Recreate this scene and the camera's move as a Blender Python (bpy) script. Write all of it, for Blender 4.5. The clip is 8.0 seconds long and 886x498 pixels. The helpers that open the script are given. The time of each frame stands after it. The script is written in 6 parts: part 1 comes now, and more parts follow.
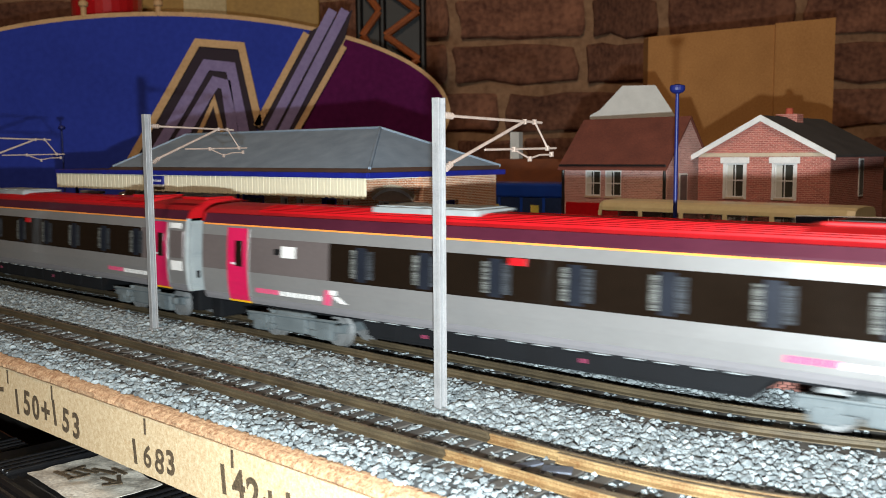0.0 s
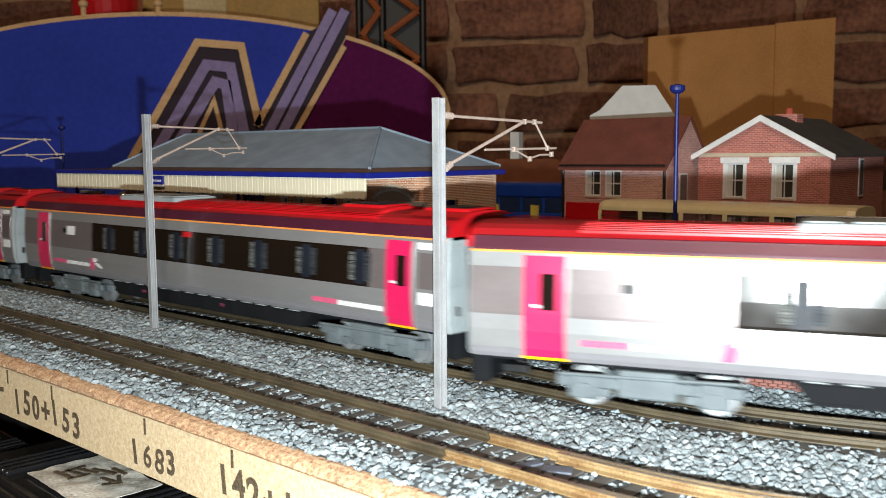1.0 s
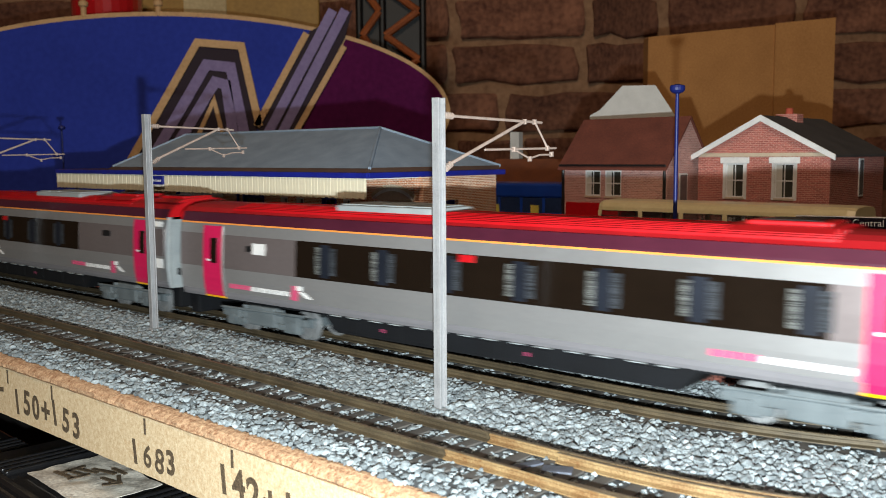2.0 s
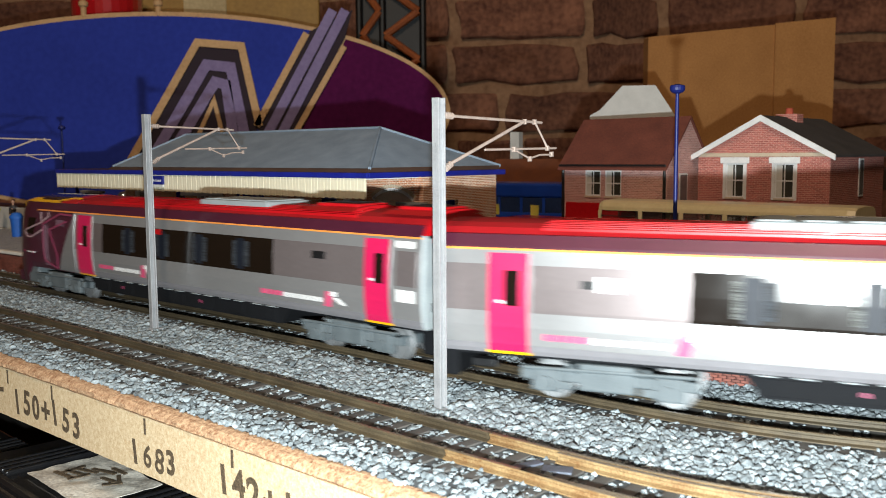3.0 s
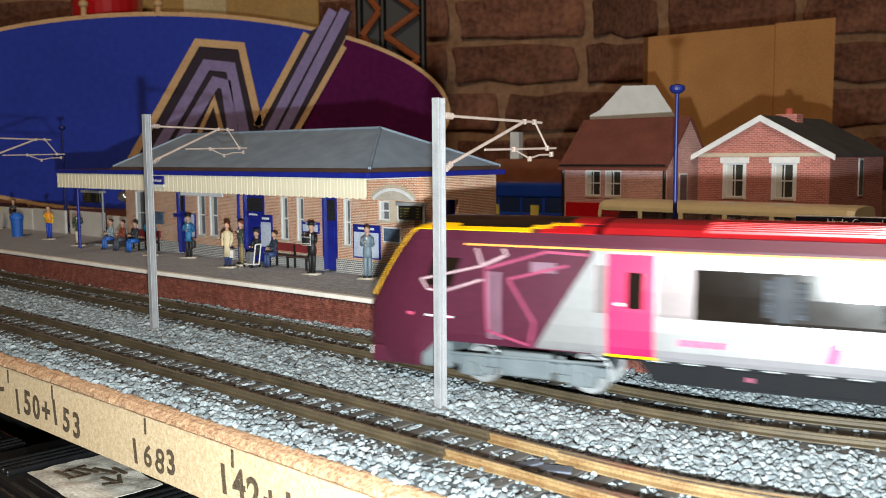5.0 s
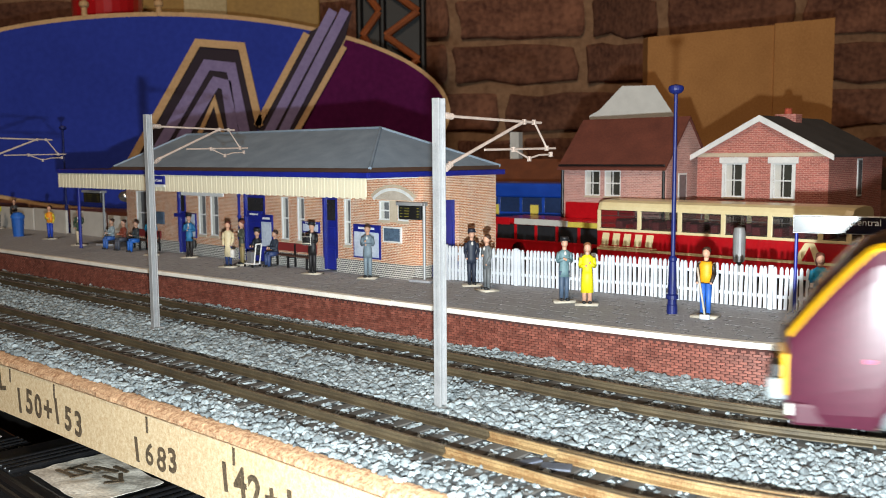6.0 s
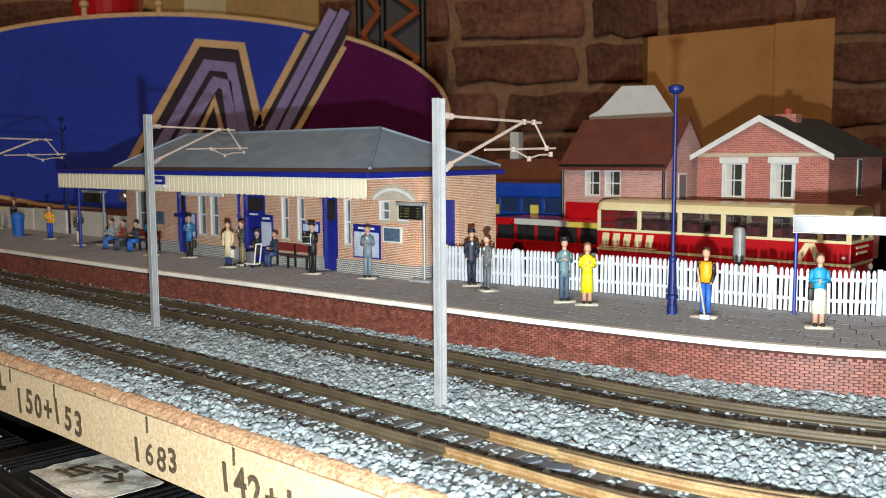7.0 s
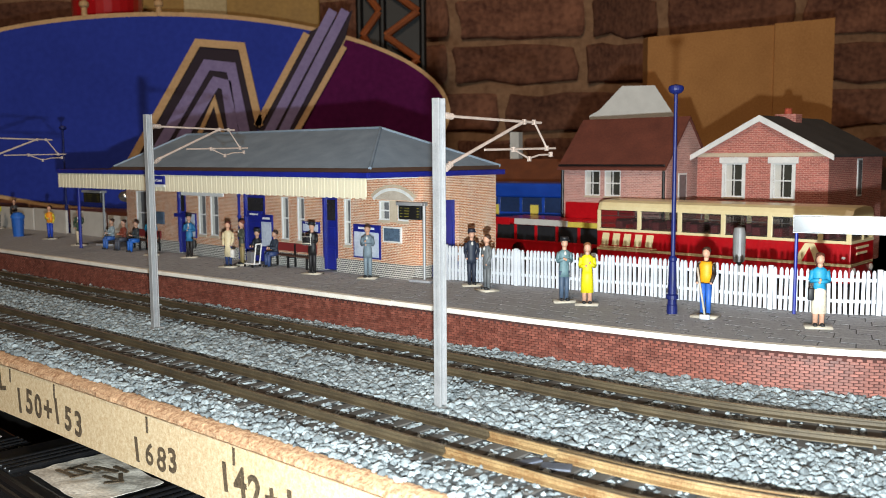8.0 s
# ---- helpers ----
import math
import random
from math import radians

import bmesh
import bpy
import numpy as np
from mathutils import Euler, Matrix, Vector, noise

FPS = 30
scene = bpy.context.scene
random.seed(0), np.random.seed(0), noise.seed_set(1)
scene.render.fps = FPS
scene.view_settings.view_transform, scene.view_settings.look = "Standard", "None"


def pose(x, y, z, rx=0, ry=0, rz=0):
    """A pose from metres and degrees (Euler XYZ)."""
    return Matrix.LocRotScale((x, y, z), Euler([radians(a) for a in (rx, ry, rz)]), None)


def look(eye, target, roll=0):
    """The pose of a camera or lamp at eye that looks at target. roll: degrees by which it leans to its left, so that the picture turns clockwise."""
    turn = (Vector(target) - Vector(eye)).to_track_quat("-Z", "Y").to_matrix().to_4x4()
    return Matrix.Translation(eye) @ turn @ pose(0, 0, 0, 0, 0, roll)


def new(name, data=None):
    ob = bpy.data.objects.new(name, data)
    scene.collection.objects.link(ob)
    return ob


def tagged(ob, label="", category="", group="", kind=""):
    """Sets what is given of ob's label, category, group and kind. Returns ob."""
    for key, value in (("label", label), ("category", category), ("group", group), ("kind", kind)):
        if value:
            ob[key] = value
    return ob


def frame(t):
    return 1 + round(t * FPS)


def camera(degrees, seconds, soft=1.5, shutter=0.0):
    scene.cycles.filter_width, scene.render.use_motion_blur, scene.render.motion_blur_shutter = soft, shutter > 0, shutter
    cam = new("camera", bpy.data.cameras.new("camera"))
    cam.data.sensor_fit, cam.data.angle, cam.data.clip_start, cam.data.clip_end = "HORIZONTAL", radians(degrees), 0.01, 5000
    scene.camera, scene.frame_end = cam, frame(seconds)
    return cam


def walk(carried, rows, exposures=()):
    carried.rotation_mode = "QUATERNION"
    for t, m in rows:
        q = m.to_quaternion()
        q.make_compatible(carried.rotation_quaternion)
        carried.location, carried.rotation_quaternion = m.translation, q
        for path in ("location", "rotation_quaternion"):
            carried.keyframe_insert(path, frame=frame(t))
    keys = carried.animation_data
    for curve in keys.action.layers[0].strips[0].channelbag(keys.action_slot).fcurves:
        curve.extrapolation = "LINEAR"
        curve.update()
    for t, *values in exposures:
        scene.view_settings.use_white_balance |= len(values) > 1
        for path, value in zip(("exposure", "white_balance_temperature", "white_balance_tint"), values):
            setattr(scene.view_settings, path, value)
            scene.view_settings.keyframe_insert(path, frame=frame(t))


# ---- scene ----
# A model railway at true size, built in millimetres and scaled to metres.
MM = 0.001
cam = camera(51.58, 8.0, soft=0.7, shutter=0.7)
# a phone lens, about 2 mm wide, focused on the platform
cam.data.dof.use_dof, cam.data.dof.focus_distance, cam.data.dof.aperture_fstop = True, 0.33, 40.0
EYE = Vector((0, 0, 0.07137))


def cam_pose(dx=0.0, dy=0.0, dz=0.0, pan=0.0, tilt=0.0, roll=0.0):
    e = EYE + Vector((dx, dy, dz)) * MM
    a, b = radians(-5.835 + tilt), radians(pan)
    d = Vector((math.sin(b) * math.cos(a), math.cos(b) * math.cos(a), math.sin(a)))
    return look(e, e + d, -0.378 + roll)


walk(cam, [(0.0, cam_pose(0, 1.9)), (4.7, cam_pose(0, 1.9)), (5.8, cam_pose()), (8.0, cam_pose())],
     exposures=[(0.0, 0.28), (1.0, 0.26), (1.5, 0.06), (1.9, 0.08), (2.8, 0.30), (3.1, 0.30), (3.5, 0.06), (4.0, 0.06), (4.5, 0.28), (5.8, 0.34), (6.2, 0.33), (6.8, 0.28), (8.0, 0.28)])

# ---- light: the phone's torch under its lens, and an added dim warm fill, unseen ----
world = bpy.data.worlds.new("room_air")
scene.world = world
world.use_nodes = True
world.node_tree.nodes["Background"].inputs[0].default_value = (1.0, 0.62, 0.35, 1)
world.node_tree.nodes["Background"].inputs[1].default_value = 0.012

torch_data = bpy.data.lights.new("torch", "POINT")
torch_data.energy, torch_data.shadow_soft_size, torch_data.color = 8.0, 0.0022, (0.875, 0.965, 0.975)
torch = new("torch", torch_data)
torch.location = (0.0015, 0.004, 0.0475)
# unseen warm room fill, added behind the lens to reach upright walls
room_data = bpy.data.lights.new("unseen_room_fill", "AREA")
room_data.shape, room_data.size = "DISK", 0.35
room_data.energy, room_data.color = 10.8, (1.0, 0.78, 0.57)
room_fill = new("unseen_room_fill", room_data)
room_fill.matrix_world = look((-0.3, -0.75, 1.38), (-0.05, 0.7, 0))


# ---- materials ----
def srgb(r, g, b):
    return tuple((c / 255 / 12.92) if c <= 10 else ((c / 255 + 0.055) / 1.055) ** 2.4 for c in (r, g, b)) + (1.0,)


def mat(name, c1, c2=None, rough=0.6, metal=0.0, grain=0.4, patch=9.0, bump=0.0, coat=0.0, rand=0.0, island=0.0, spec=0.5, relief=None, contrast=1.0):
    """c1, c2: sRGB 0..255; grain and patch: sizes in mm; bump: height in mm."""
    m = bpy.data.materials.new(name)
    m.use_nodes = True
    nt = m.node_tree
    b = nt.nodes["Principled BSDF"]
    N, L = nt.nodes.new, nt.links.new
    c2 = c2 or tuple(c * 0.82 for c in c1)
    tc = N("ShaderNodeTexCoord")
    n1, n2 = N("ShaderNodeTexNoise"), N("ShaderNodeTexNoise")
    n1.inputs["Scale"].default_value, n2.inputs["Scale"].default_value = 1000 / patch, 1000 / grain
    n1.inputs["Detail"].default_value, n2.inputs["Detail"].default_value = 4, 2
    L(tc.outputs["Object"], n1.inputs["Vector"]), L(tc.outputs["Object"], n2.inputs["Vector"])
    mx = N("ShaderNodeMath")
    mx.operation = "MULTIPLY_ADD"
    mx.inputs[1].default_value = 0.45
    ad = N("ShaderNodeMath")
    ad.operation = "MULTIPLY"
    ad.inputs[1].default_value = 0.55
    L(n1.outputs["Fac"], ad.inputs[0]), L(n2.outputs["Fac"], mx.inputs[0]), L(ad.outputs[0], mx.inputs[2])
    rp = N("ShaderNodeValToRGB")
    w = 0.17 / contrast
    rp.color_ramp.elements[0].position, rp.color_ramp.elements[1].position = 0.5 - w, 0.5 + w
    rp.color_ramp.elements[0].color, rp.color_ramp.elements[1].color = srgb(*c2), srgb(*c1)
    L(mx.outputs[0], rp.inputs["Fac"])
    out = rp.outputs["Color"]
    for amount, node, sock in ((rand, "ShaderNodeObjectInfo", "Random"), (island, "ShaderNodeNewGeometry", "Random Per Island")):
        if amount:
            src = N(node)
            mr = N("ShaderNodeMapRange")
            mr.inputs["To Min"].default_value, mr.inputs["To Max"].default_value = 1 - amount, 1 + amount
            hs = N("ShaderNodeHueSaturation")
            L(src.outputs[sock], mr.inputs["Value"]), L(mr.outputs[0], hs.inputs["Value"]), L(out, hs.inputs["Color"])
            out = hs.outputs["Color"]
    L(out, b.inputs["Base Color"])
    b.inputs["Metallic"].default_value = metal
    b.inputs["Specular IOR Level"].default_value = spec
    b.inputs["Coat Weight"].default_value = coat
    b.inputs["Coat Roughness"].default_value = 0.12
    rr = N("ShaderNodeMapRange")
    rr.inputs["To Min"].default_value, rr.inputs["To Max"].default_value = max(0.03, rough - 0.1), min(1, rough + 0.1)
    L(n1.outputs["Fac"], rr.inputs["Value"]), L(rr.outputs[0], b.inputs["Roughness"])
    if bump:
        bp = N("ShaderNodeBump")
        bp.inputs["Strength"].default_value, bp.inputs["Distance"].default_value = 1.0, bump * MM
        L(mx.outputs[0], bp.inputs["Height"]), L(bp.outputs[0], b.inputs["Normal"])
    return m


def brick_mat(name, c1, c2, mortar, bw=3.0, bh=1.0, gap=0.16, bump=0.12, bond=0.5, stain=None):
    """Small brickwork on upright walls that follow the thing's own x or y."""
    m = mat(name, c1, c2, rough=0.75, grain=0.7, patch=14, contrast=1.2)
    nt = m.node_tree
    b = nt.nodes["Principled BSDF"]
    N, L = nt.nodes.new, nt.links.new
    base = b.inputs["Base Color"].links[0].from_socket
    tc, sp, ad, cb = N("ShaderNodeTexCoord"), N("ShaderNodeSeparateXYZ"), N("ShaderNodeMath"), N("ShaderNodeCombineXYZ")
    L(tc.outputs["Object"], sp.inputs[0]), L(sp.outputs[0], ad.inputs[0]), L(sp.outputs[1], ad.inputs[1])
    L(ad.outputs[0], cb.inputs[0]), L(sp.outputs[2], cb.inputs[1])
    br = N("ShaderNodeTexBrick")
    br.inputs["Scale"].default_value = 1000
    br.inputs["Brick Width"].default_value, br.inputs["Row Height"].default_value = bw, bh
    br.inputs["Mortar Size"].default_value, br.inputs["Mortar Smooth"].default_value = gap, 0.2
    br.offset = bond
    br.inputs["Color1"].default_value, br.inputs["Color2"].default_value = (1, 1, 1, 1), (0.62, 0.60, 0.62, 1)
    br.inputs["Mortar"].default_value = (1, 1, 1, 1)
    if stain:
        # lime bloom in patches of its own shape
        ns, rs, ms = N("ShaderNodeTexNoise"), N("ShaderNodeMapRange"), N("ShaderNodeMix")
        ns.inputs["Scale"].default_value, ns.inputs["Detail"].default_value, ns.inputs["Roughness"].default_value = 90, 6, 0.7
        L(tc.outputs["Object"], ns.inputs["Vector"]), L(ns.outputs["Fac"], rs.inputs["Value"])
        rs.inputs["From Min"].default_value, rs.inputs["From Max"].default_value, rs.inputs["To Max"].default_value = 0.52, 0.72, 0.6
        ms.data_type = "RGBA"
        ms.inputs["B"].default_value = srgb(*stain)
        L(rs.outputs[0], ms.inputs["Factor"]), L(base, ms.inputs["A"])
        base = ms.outputs["Result"]
    L(cb.outputs[0], br.inputs["Vector"])
    mul, mix = N("ShaderNodeMix"), N("ShaderNodeMix")
    mul.data_type = mix.data_type = "RGBA"
    mul.blend_type = "MULTIPLY"
    mul.inputs["Factor"].default_value = 1
    L(base, mul.inputs["A"]), L(br.outputs["Color"], mul.inputs["B"])
    L(br.outputs["Fac"], mix.inputs["Factor"]), L(mul.outputs["Result"], mix.inputs["A"])
    mix.inputs["B"].default_value = srgb(*mortar)
    L(mix.outputs["Result"], b.inputs["Base Color"])
    inv, bp = N("ShaderNodeMath"), N("ShaderNodeBump")
    inv.operation = "SUBTRACT"
    inv.inputs[0].default_value = 1
    L(br.outputs["Fac"], inv.inputs[1])
    bp.inputs["Distance"].default_value = bump * MM
    L(inv.outputs[0], bp.inputs["Height"]), L(bp.outputs[0], b.inputs["Normal"])
    return m


def glass_mat(name, tint, rough=0.06, alpha=None):
    m = mat(name, tint, rough=rough, grain=3, patch=20, spec=0.6)
    if alpha is not None:
        m.node_tree.nodes["Principled BSDF"].inputs["Alpha"].default_value = alpha
    return m


M = dict(
    stone=mat("granite_chippings", (148, 156, 160), (98, 106, 110), rough=0.88, spec=0.25, grain=0.25, patch=2.0, island=0.4, bump=0.08),
    bed=mat("ballast_bed", (78, 82, 85), (46, 48, 50), rough=0.95, grain=0.6, patch=4, bump=0.5),
    sleeper=mat("weathered_sleeper", (88, 85, 82), (54, 51, 48), rough=0.85, grain=0.3, patch=4, rand=0.15, bump=0.06),
    rail=mat("rust_painted_rail", (92, 80, 60), (57, 49, 38), rough=0.55, metal=0.25, grain=0.4, patch=12, bump=0.04),
    rail_new=mat("orange_rusted_rail", (142, 120, 84), (104, 72, 40), rough=0.65, metal=0.15, grain=0.4, patch=11, contrast=1.5, bump=0.04),
    railhead=mat("worn_rail_head", (138, 122, 98), (98, 84, 66), rough=0.4, metal=0.5, grain=0.3, patch=10),
    tie=mat("dark_slate_plastic", (84, 90, 104), (52, 54, 60), rough=0.7, grain=0.4, patch=2.5, bump=0.05),
    cork=mat("cork_underlay", (204, 170, 136), (150, 110, 82), rough=0.95, spec=0.2, grain=0.6, patch=1.4, bump=0.45, contrast=1.3),
    mdf=mat("sawn_mdf_edge", (212, 194, 162), (180, 152, 116), rough=0.9, spec=0.2, grain=0.5, patch=1.3, bump=0.18),
    ink=mat("black_marker_ink", (30, 26, 22), (112, 94, 72), rough=0.7, grain=0.5, patch=1.2, contrast=1.0),
    pbrick=mat("platform_brick", (146, 88, 74), (100, 50, 41), rough=0.5, grain=0.3, patch=3, rand=0.28, island=0.28, bump=0.03),
    mortar=mat("platform_mortar", (84, 46, 40), (52, 30, 28), rough=0.95, grain=0.4, patch=5),
    slab=mat("grey_paving", (172, 174, 180), (128, 130, 138), rough=0.9, grain=0.3, patch=1.4, rand=0.05, island=0.05, bump=0.1, contrast=1.5),
    joint=mat("paving_joint", (66, 66, 68), (48, 48, 50), rough=0.95),
    coping=mat("white_coping_paint", (238, 234, 226), (206, 200, 190), rough=0.6, grain=0.4, patch=8, bump=0.04),
    sbrick=brick_mat("station_brick", (226, 150, 98), (186, 102, 60), (238, 218, 196), 2.1, 0.78, 0.14, stain=(232, 218, 204)),
    plinth=brick_mat("blue_and_white_plinth_brick", (40, 38, 40), (62, 58, 60), (214, 210, 204), 1.6, 1.0, 0.24),
    slate=mat("grey_slate_card", (134, 150, 168), (106, 122, 140), rough=0.7, grain=0.5, patch=10, bump=0.05),
    brown=mat("brown_felt_roof", (74, 48, 34), (50, 32, 24), rough=0.9),
    blue=mat("royal_blue_paint", (28, 42, 150), (18, 28, 112), rough=0.35, grain=0.5, patch=8, coat=0.3),
    cream=mat("cream_paint", (236, 229, 206), (216, 207, 180), rough=0.55, grain=0.4, patch=8, bump=0.03),
    white=mat("white_paint", (232, 232, 232), (206, 206, 206), rough=0.5, grain=0.4, patch=6, bump=0.03),
    picket=mat("pale_picket_plastic", (212, 217, 224), (186, 191, 200), rough=0.55, grain=0.4, patch=6, bump=0.03),
    stone_sill=mat("buff_sill", (206, 190, 168), (180, 162, 140), rough=0.8),
    steel=mat("grey_cast_mast", (158, 158, 160), (132, 132, 134), rough=0.45, grain=0.4, patch=6, bump=0.03, metal=0.2),
    arm=mat("dull_pink_grey_arm", (186, 168, 158), (150, 132, 122), rough=0.5, grain=0.3, patch=3, metal=0.2),
    navy=mat("navy_lamp_paint", (20, 32, 100), (12, 20, 70), rough=0.5, spec=0.35),
    dark=mat("black_plastic", (24, 24, 26), (14, 14, 16), rough=0.45, grain=0.5, patch=6),
    glass=glass_mat("window_glazing", (46, 46, 50)),
    lit_glass=glass_mat("grey_glazing", (120, 120, 124), 0.15),
)
# ---- building tools ----
def part(name, bm, material, parent, label="", smooth=False, scale=MM):
    me = bpy.data.meshes.new(name)
    bmesh.ops.recalc_face_normals(bm, faces=bm.faces)
    bm.to_mesh(me)
    bm.free()
    me.transform(Matrix.Scale(scale, 4))
    me.materials.append(material)
    if smooth:
        me.shade_smooth()
    ob = new(name, me)
    ob.parent = parent
    if label:
        tagged(ob, label)
    return ob


def thing(name, label, category, m=None, group="", kind=""):
    ob = new(name)
    ob.empty_display_size = 0.01
    ob.matrix_world = m or Matrix()
    return tagged(ob, label, category, group, kind)


def lone(name, bm, material, label, category, m=None, group="", kind="", smooth=False):
    ob = part(name, bm, material, None, "", smooth)
    ob.matrix_world = m or Matrix()
    return tagged(ob, label, category, group, kind)


def mpose(x, y, z, rx=0, ry=0, rz=0):
    return pose(x * MM, y * MM, z * MM, rx, ry, rz)


def B():
    return bmesh.new()


def box(bm, x0, x1, y0, y1, z0, z1, bevel=0.0, m=None):
    v = [bm.verts.new(p) for p in ((x0, y0, z0), (x1, y0, z0), (x1, y1, z0), (x0, y1, z0), (x0, y0, z1), (x1, y0, z1), (x1, y1, z1), (x0, y1, z1))]
    f = [bm.faces.new([v[i] for i in q]) for q in ((3, 2, 1, 0), (4, 5, 6, 7), (0, 1, 5, 4), (1, 2, 6, 5), (2, 3, 7, 6), (3, 0, 4, 7))]
    if bevel:
        e = list({e for a in f for e in a.edges})
        r = bmesh.ops.bevel(bm, geom=e, offset=bevel, segments=2, affect="EDGES", profile=0.5)
        v = list({w for a in r["faces"] for w in a.verts} | {w for w in v if w.is_valid})
    if m:
        bmesh.ops.transform(bm, matrix=m, verts=v)
    return bm


def tube(bm, p0, p1, r0, r1=None, n=10):
    r1 = r0 if r1 is None else r1
    p0, p1 = Vector(p0), Vector(p1)
    q = (p1 - p0).to_track_quat("Z", "Y")
    ring = []
    for p, r in ((p0, r0), (p1, r1)):
        ring.append([bm.verts.new(p + q @ Vector((r * math.cos(2 * math.pi * i / n), r * math.sin(2 * math.pi * i / n), 0))) for i in range(n)])
    for i in range(n):
        bm.faces.new((ring[0][i], ring[0][(i + 1) % n], ring[1][(i + 1) % n], ring[1][i]))
    bm.faces.new(ring[0][::-1]), bm.faces.new(ring[1])
    return bm


def lathe(bm, prof, c=(0, 0), n=16):
    rings = [[bm.verts.new((c[0] + r * math.cos(2 * math.pi * i / n), c[1] + r * math.sin(2 * math.pi * i / n), z)) for i in range(n)] for r, z in prof]
    for a, b in zip(rings, rings[1:]):
        for i in range(n):
            bm.faces.new((a[i], a[(i + 1) % n], b[(i + 1) % n], b[i]))
    bm.faces.new(rings[0][::-1]), bm.faces.new(rings[-1])
    return bm


def slab2(bm, pts, d0, d1, plane="xz"):
    """A flat outline given thickness: pts in the plane, from d0 to d1 along its normal."""
    def at(p, d):
        return {"xz": (p[0], d, p[1]), "xy": (p[0], p[1], d), "yz": (d, p[0], p[1])}[plane]
    a, b = [bm.verts.new(at(p, d0)) for p in pts], [bm.verts.new(at(p, d1)) for p in pts]
    n = len(pts)
    bm.faces.new(a), bm.faces.new(b[::-1])
    for i in range(n):
        bm.faces.new((a[i], b[i], b[(i + 1) % n], a[(i + 1) % n]))
    return bm


def blob(bm, c, r, sub=2, rough=0.0, seed=0):
    m = Matrix.Translation(c) @ Matrix.Diagonal((*r, 1))
    res = bmesh.ops.create_icosphere(bm, subdivisions=sub, radius=1, matrix=m)
    return bm


def letters(text, size, material, parent, m, name="lettering", label="", depth=0.12, stretch=1.0, bold=0.0):
    """Writing cut from the built-in font; size: height of capitals in mm."""
    cu = bpy.data.curves.new(name, "FONT")
    cu.body, cu.size, cu.extrude, cu.align_x = text, size * MM / 0.7, depth * MM, "CENTER"
    cu.offset = bold * MM
    tmp = bpy.data.objects.new("t", cu)
    me = bpy.data.meshes.new_from_object(tmp)
    bpy.data.objects.remove(tmp)
    bpy.data.curves.remove(cu)
    me.transform(Matrix.Diagonal((stretch, 1, 1, 1)))
    me.materials.clear()
    me.materials.append(material)
    me.name = name
    ob = new(name, me)
    ob.parent = parent
    ob.matrix_basis = m
    if label:
        tagged(ob, label)
    return ob


UPRIGHT = pose(0, 0, 0, 90)


class Line:
    """A track's centre line: its heading changes with curvature k1 until s1, k2 until s2, k3 until s3, then k4."""

    def __init__(self, x, y, th, k1, s1, k2, s2, k3, s3=760, k4=0.0, lo=-720, hi=2100):
        self.s = np.arange(lo, hi + 1.0)
        w1, w2 = 1 / (1 + np.exp(-(self.s - s1) / 12)), 1 / (1 + np.exp(-(self.s - s2) / 12))
        k = np.where(self.s < 0, 0, k1 * (1 - w1) + k2 * w1 * (1 - w2) + k3 * w2)
        w3 = 1 / (1 + np.exp(-(self.s - s3) / 40))
        t = np.cumsum(k * (1 - w3) + k4 * w3)
        i0 = int(-lo)
        self.t = t - t[i0] + th
        X, Y = np.cumsum(np.cos(self.t)), np.cumsum(np.sin(self.t))
        self.x, self.y = X - X[i0] + x, Y - Y[i0] + y

    def at(self, s, off=0.0):
        x, y, t = (float(np.interp(s, self.s, a)) for a in (self.x, self.y, self.t))
        return x - math.sin(t) * off, y + math.cos(t) * off, t


LINE1 = Line(-228.67, 509.48, -0.71167, -0.00009, 384.9, 0.00688, 438, 0.0006, 760, 0.0026)
LINE2 = Line(-208.63, 413.83, -0.73446, -0.00003, 332.4, 0.01016, 366, 0.0010, 640, 0.003)


def sweep(bm, line, s0, s1, step, prof):
    """A closed profile of (off, z) pairs along a line."""
    n = max(2, int((s1 - s0) / step) + 1)
    rows = []
    for s in np.linspace(s0, s1, n):
        row = []
        for o, z in prof:
            x, y, _ = line.at(s, o(s) if callable(o) else o)
            row.append(bm.verts.new((x, y, z)))
        rows.append(row)
    k = len(prof)
    for a, b in zip(rows, rows[1:]):
        for i in range(k):
            bm.faces.new((a[i], a[(i + 1) % k], b[(i + 1) % k], b[i]))
    bm.faces.new(rows[0]), bm.faces.new(rows[-1][::-1])
    return bm


def edge_off(s):
    return float(np.interp(s, (-420, 60, 150, 256, 320, 360, 410, 437, 454, 471, 490, 900), (18.0, 19.0, 22.6, 27.0, 30.6, 35.0, 40.0, 41.6, 43.6, 46.8, 50.5, 60)))


# ---- room ----
ROOM = (-1900, 1700, -1500, 1560, -900, 1500)


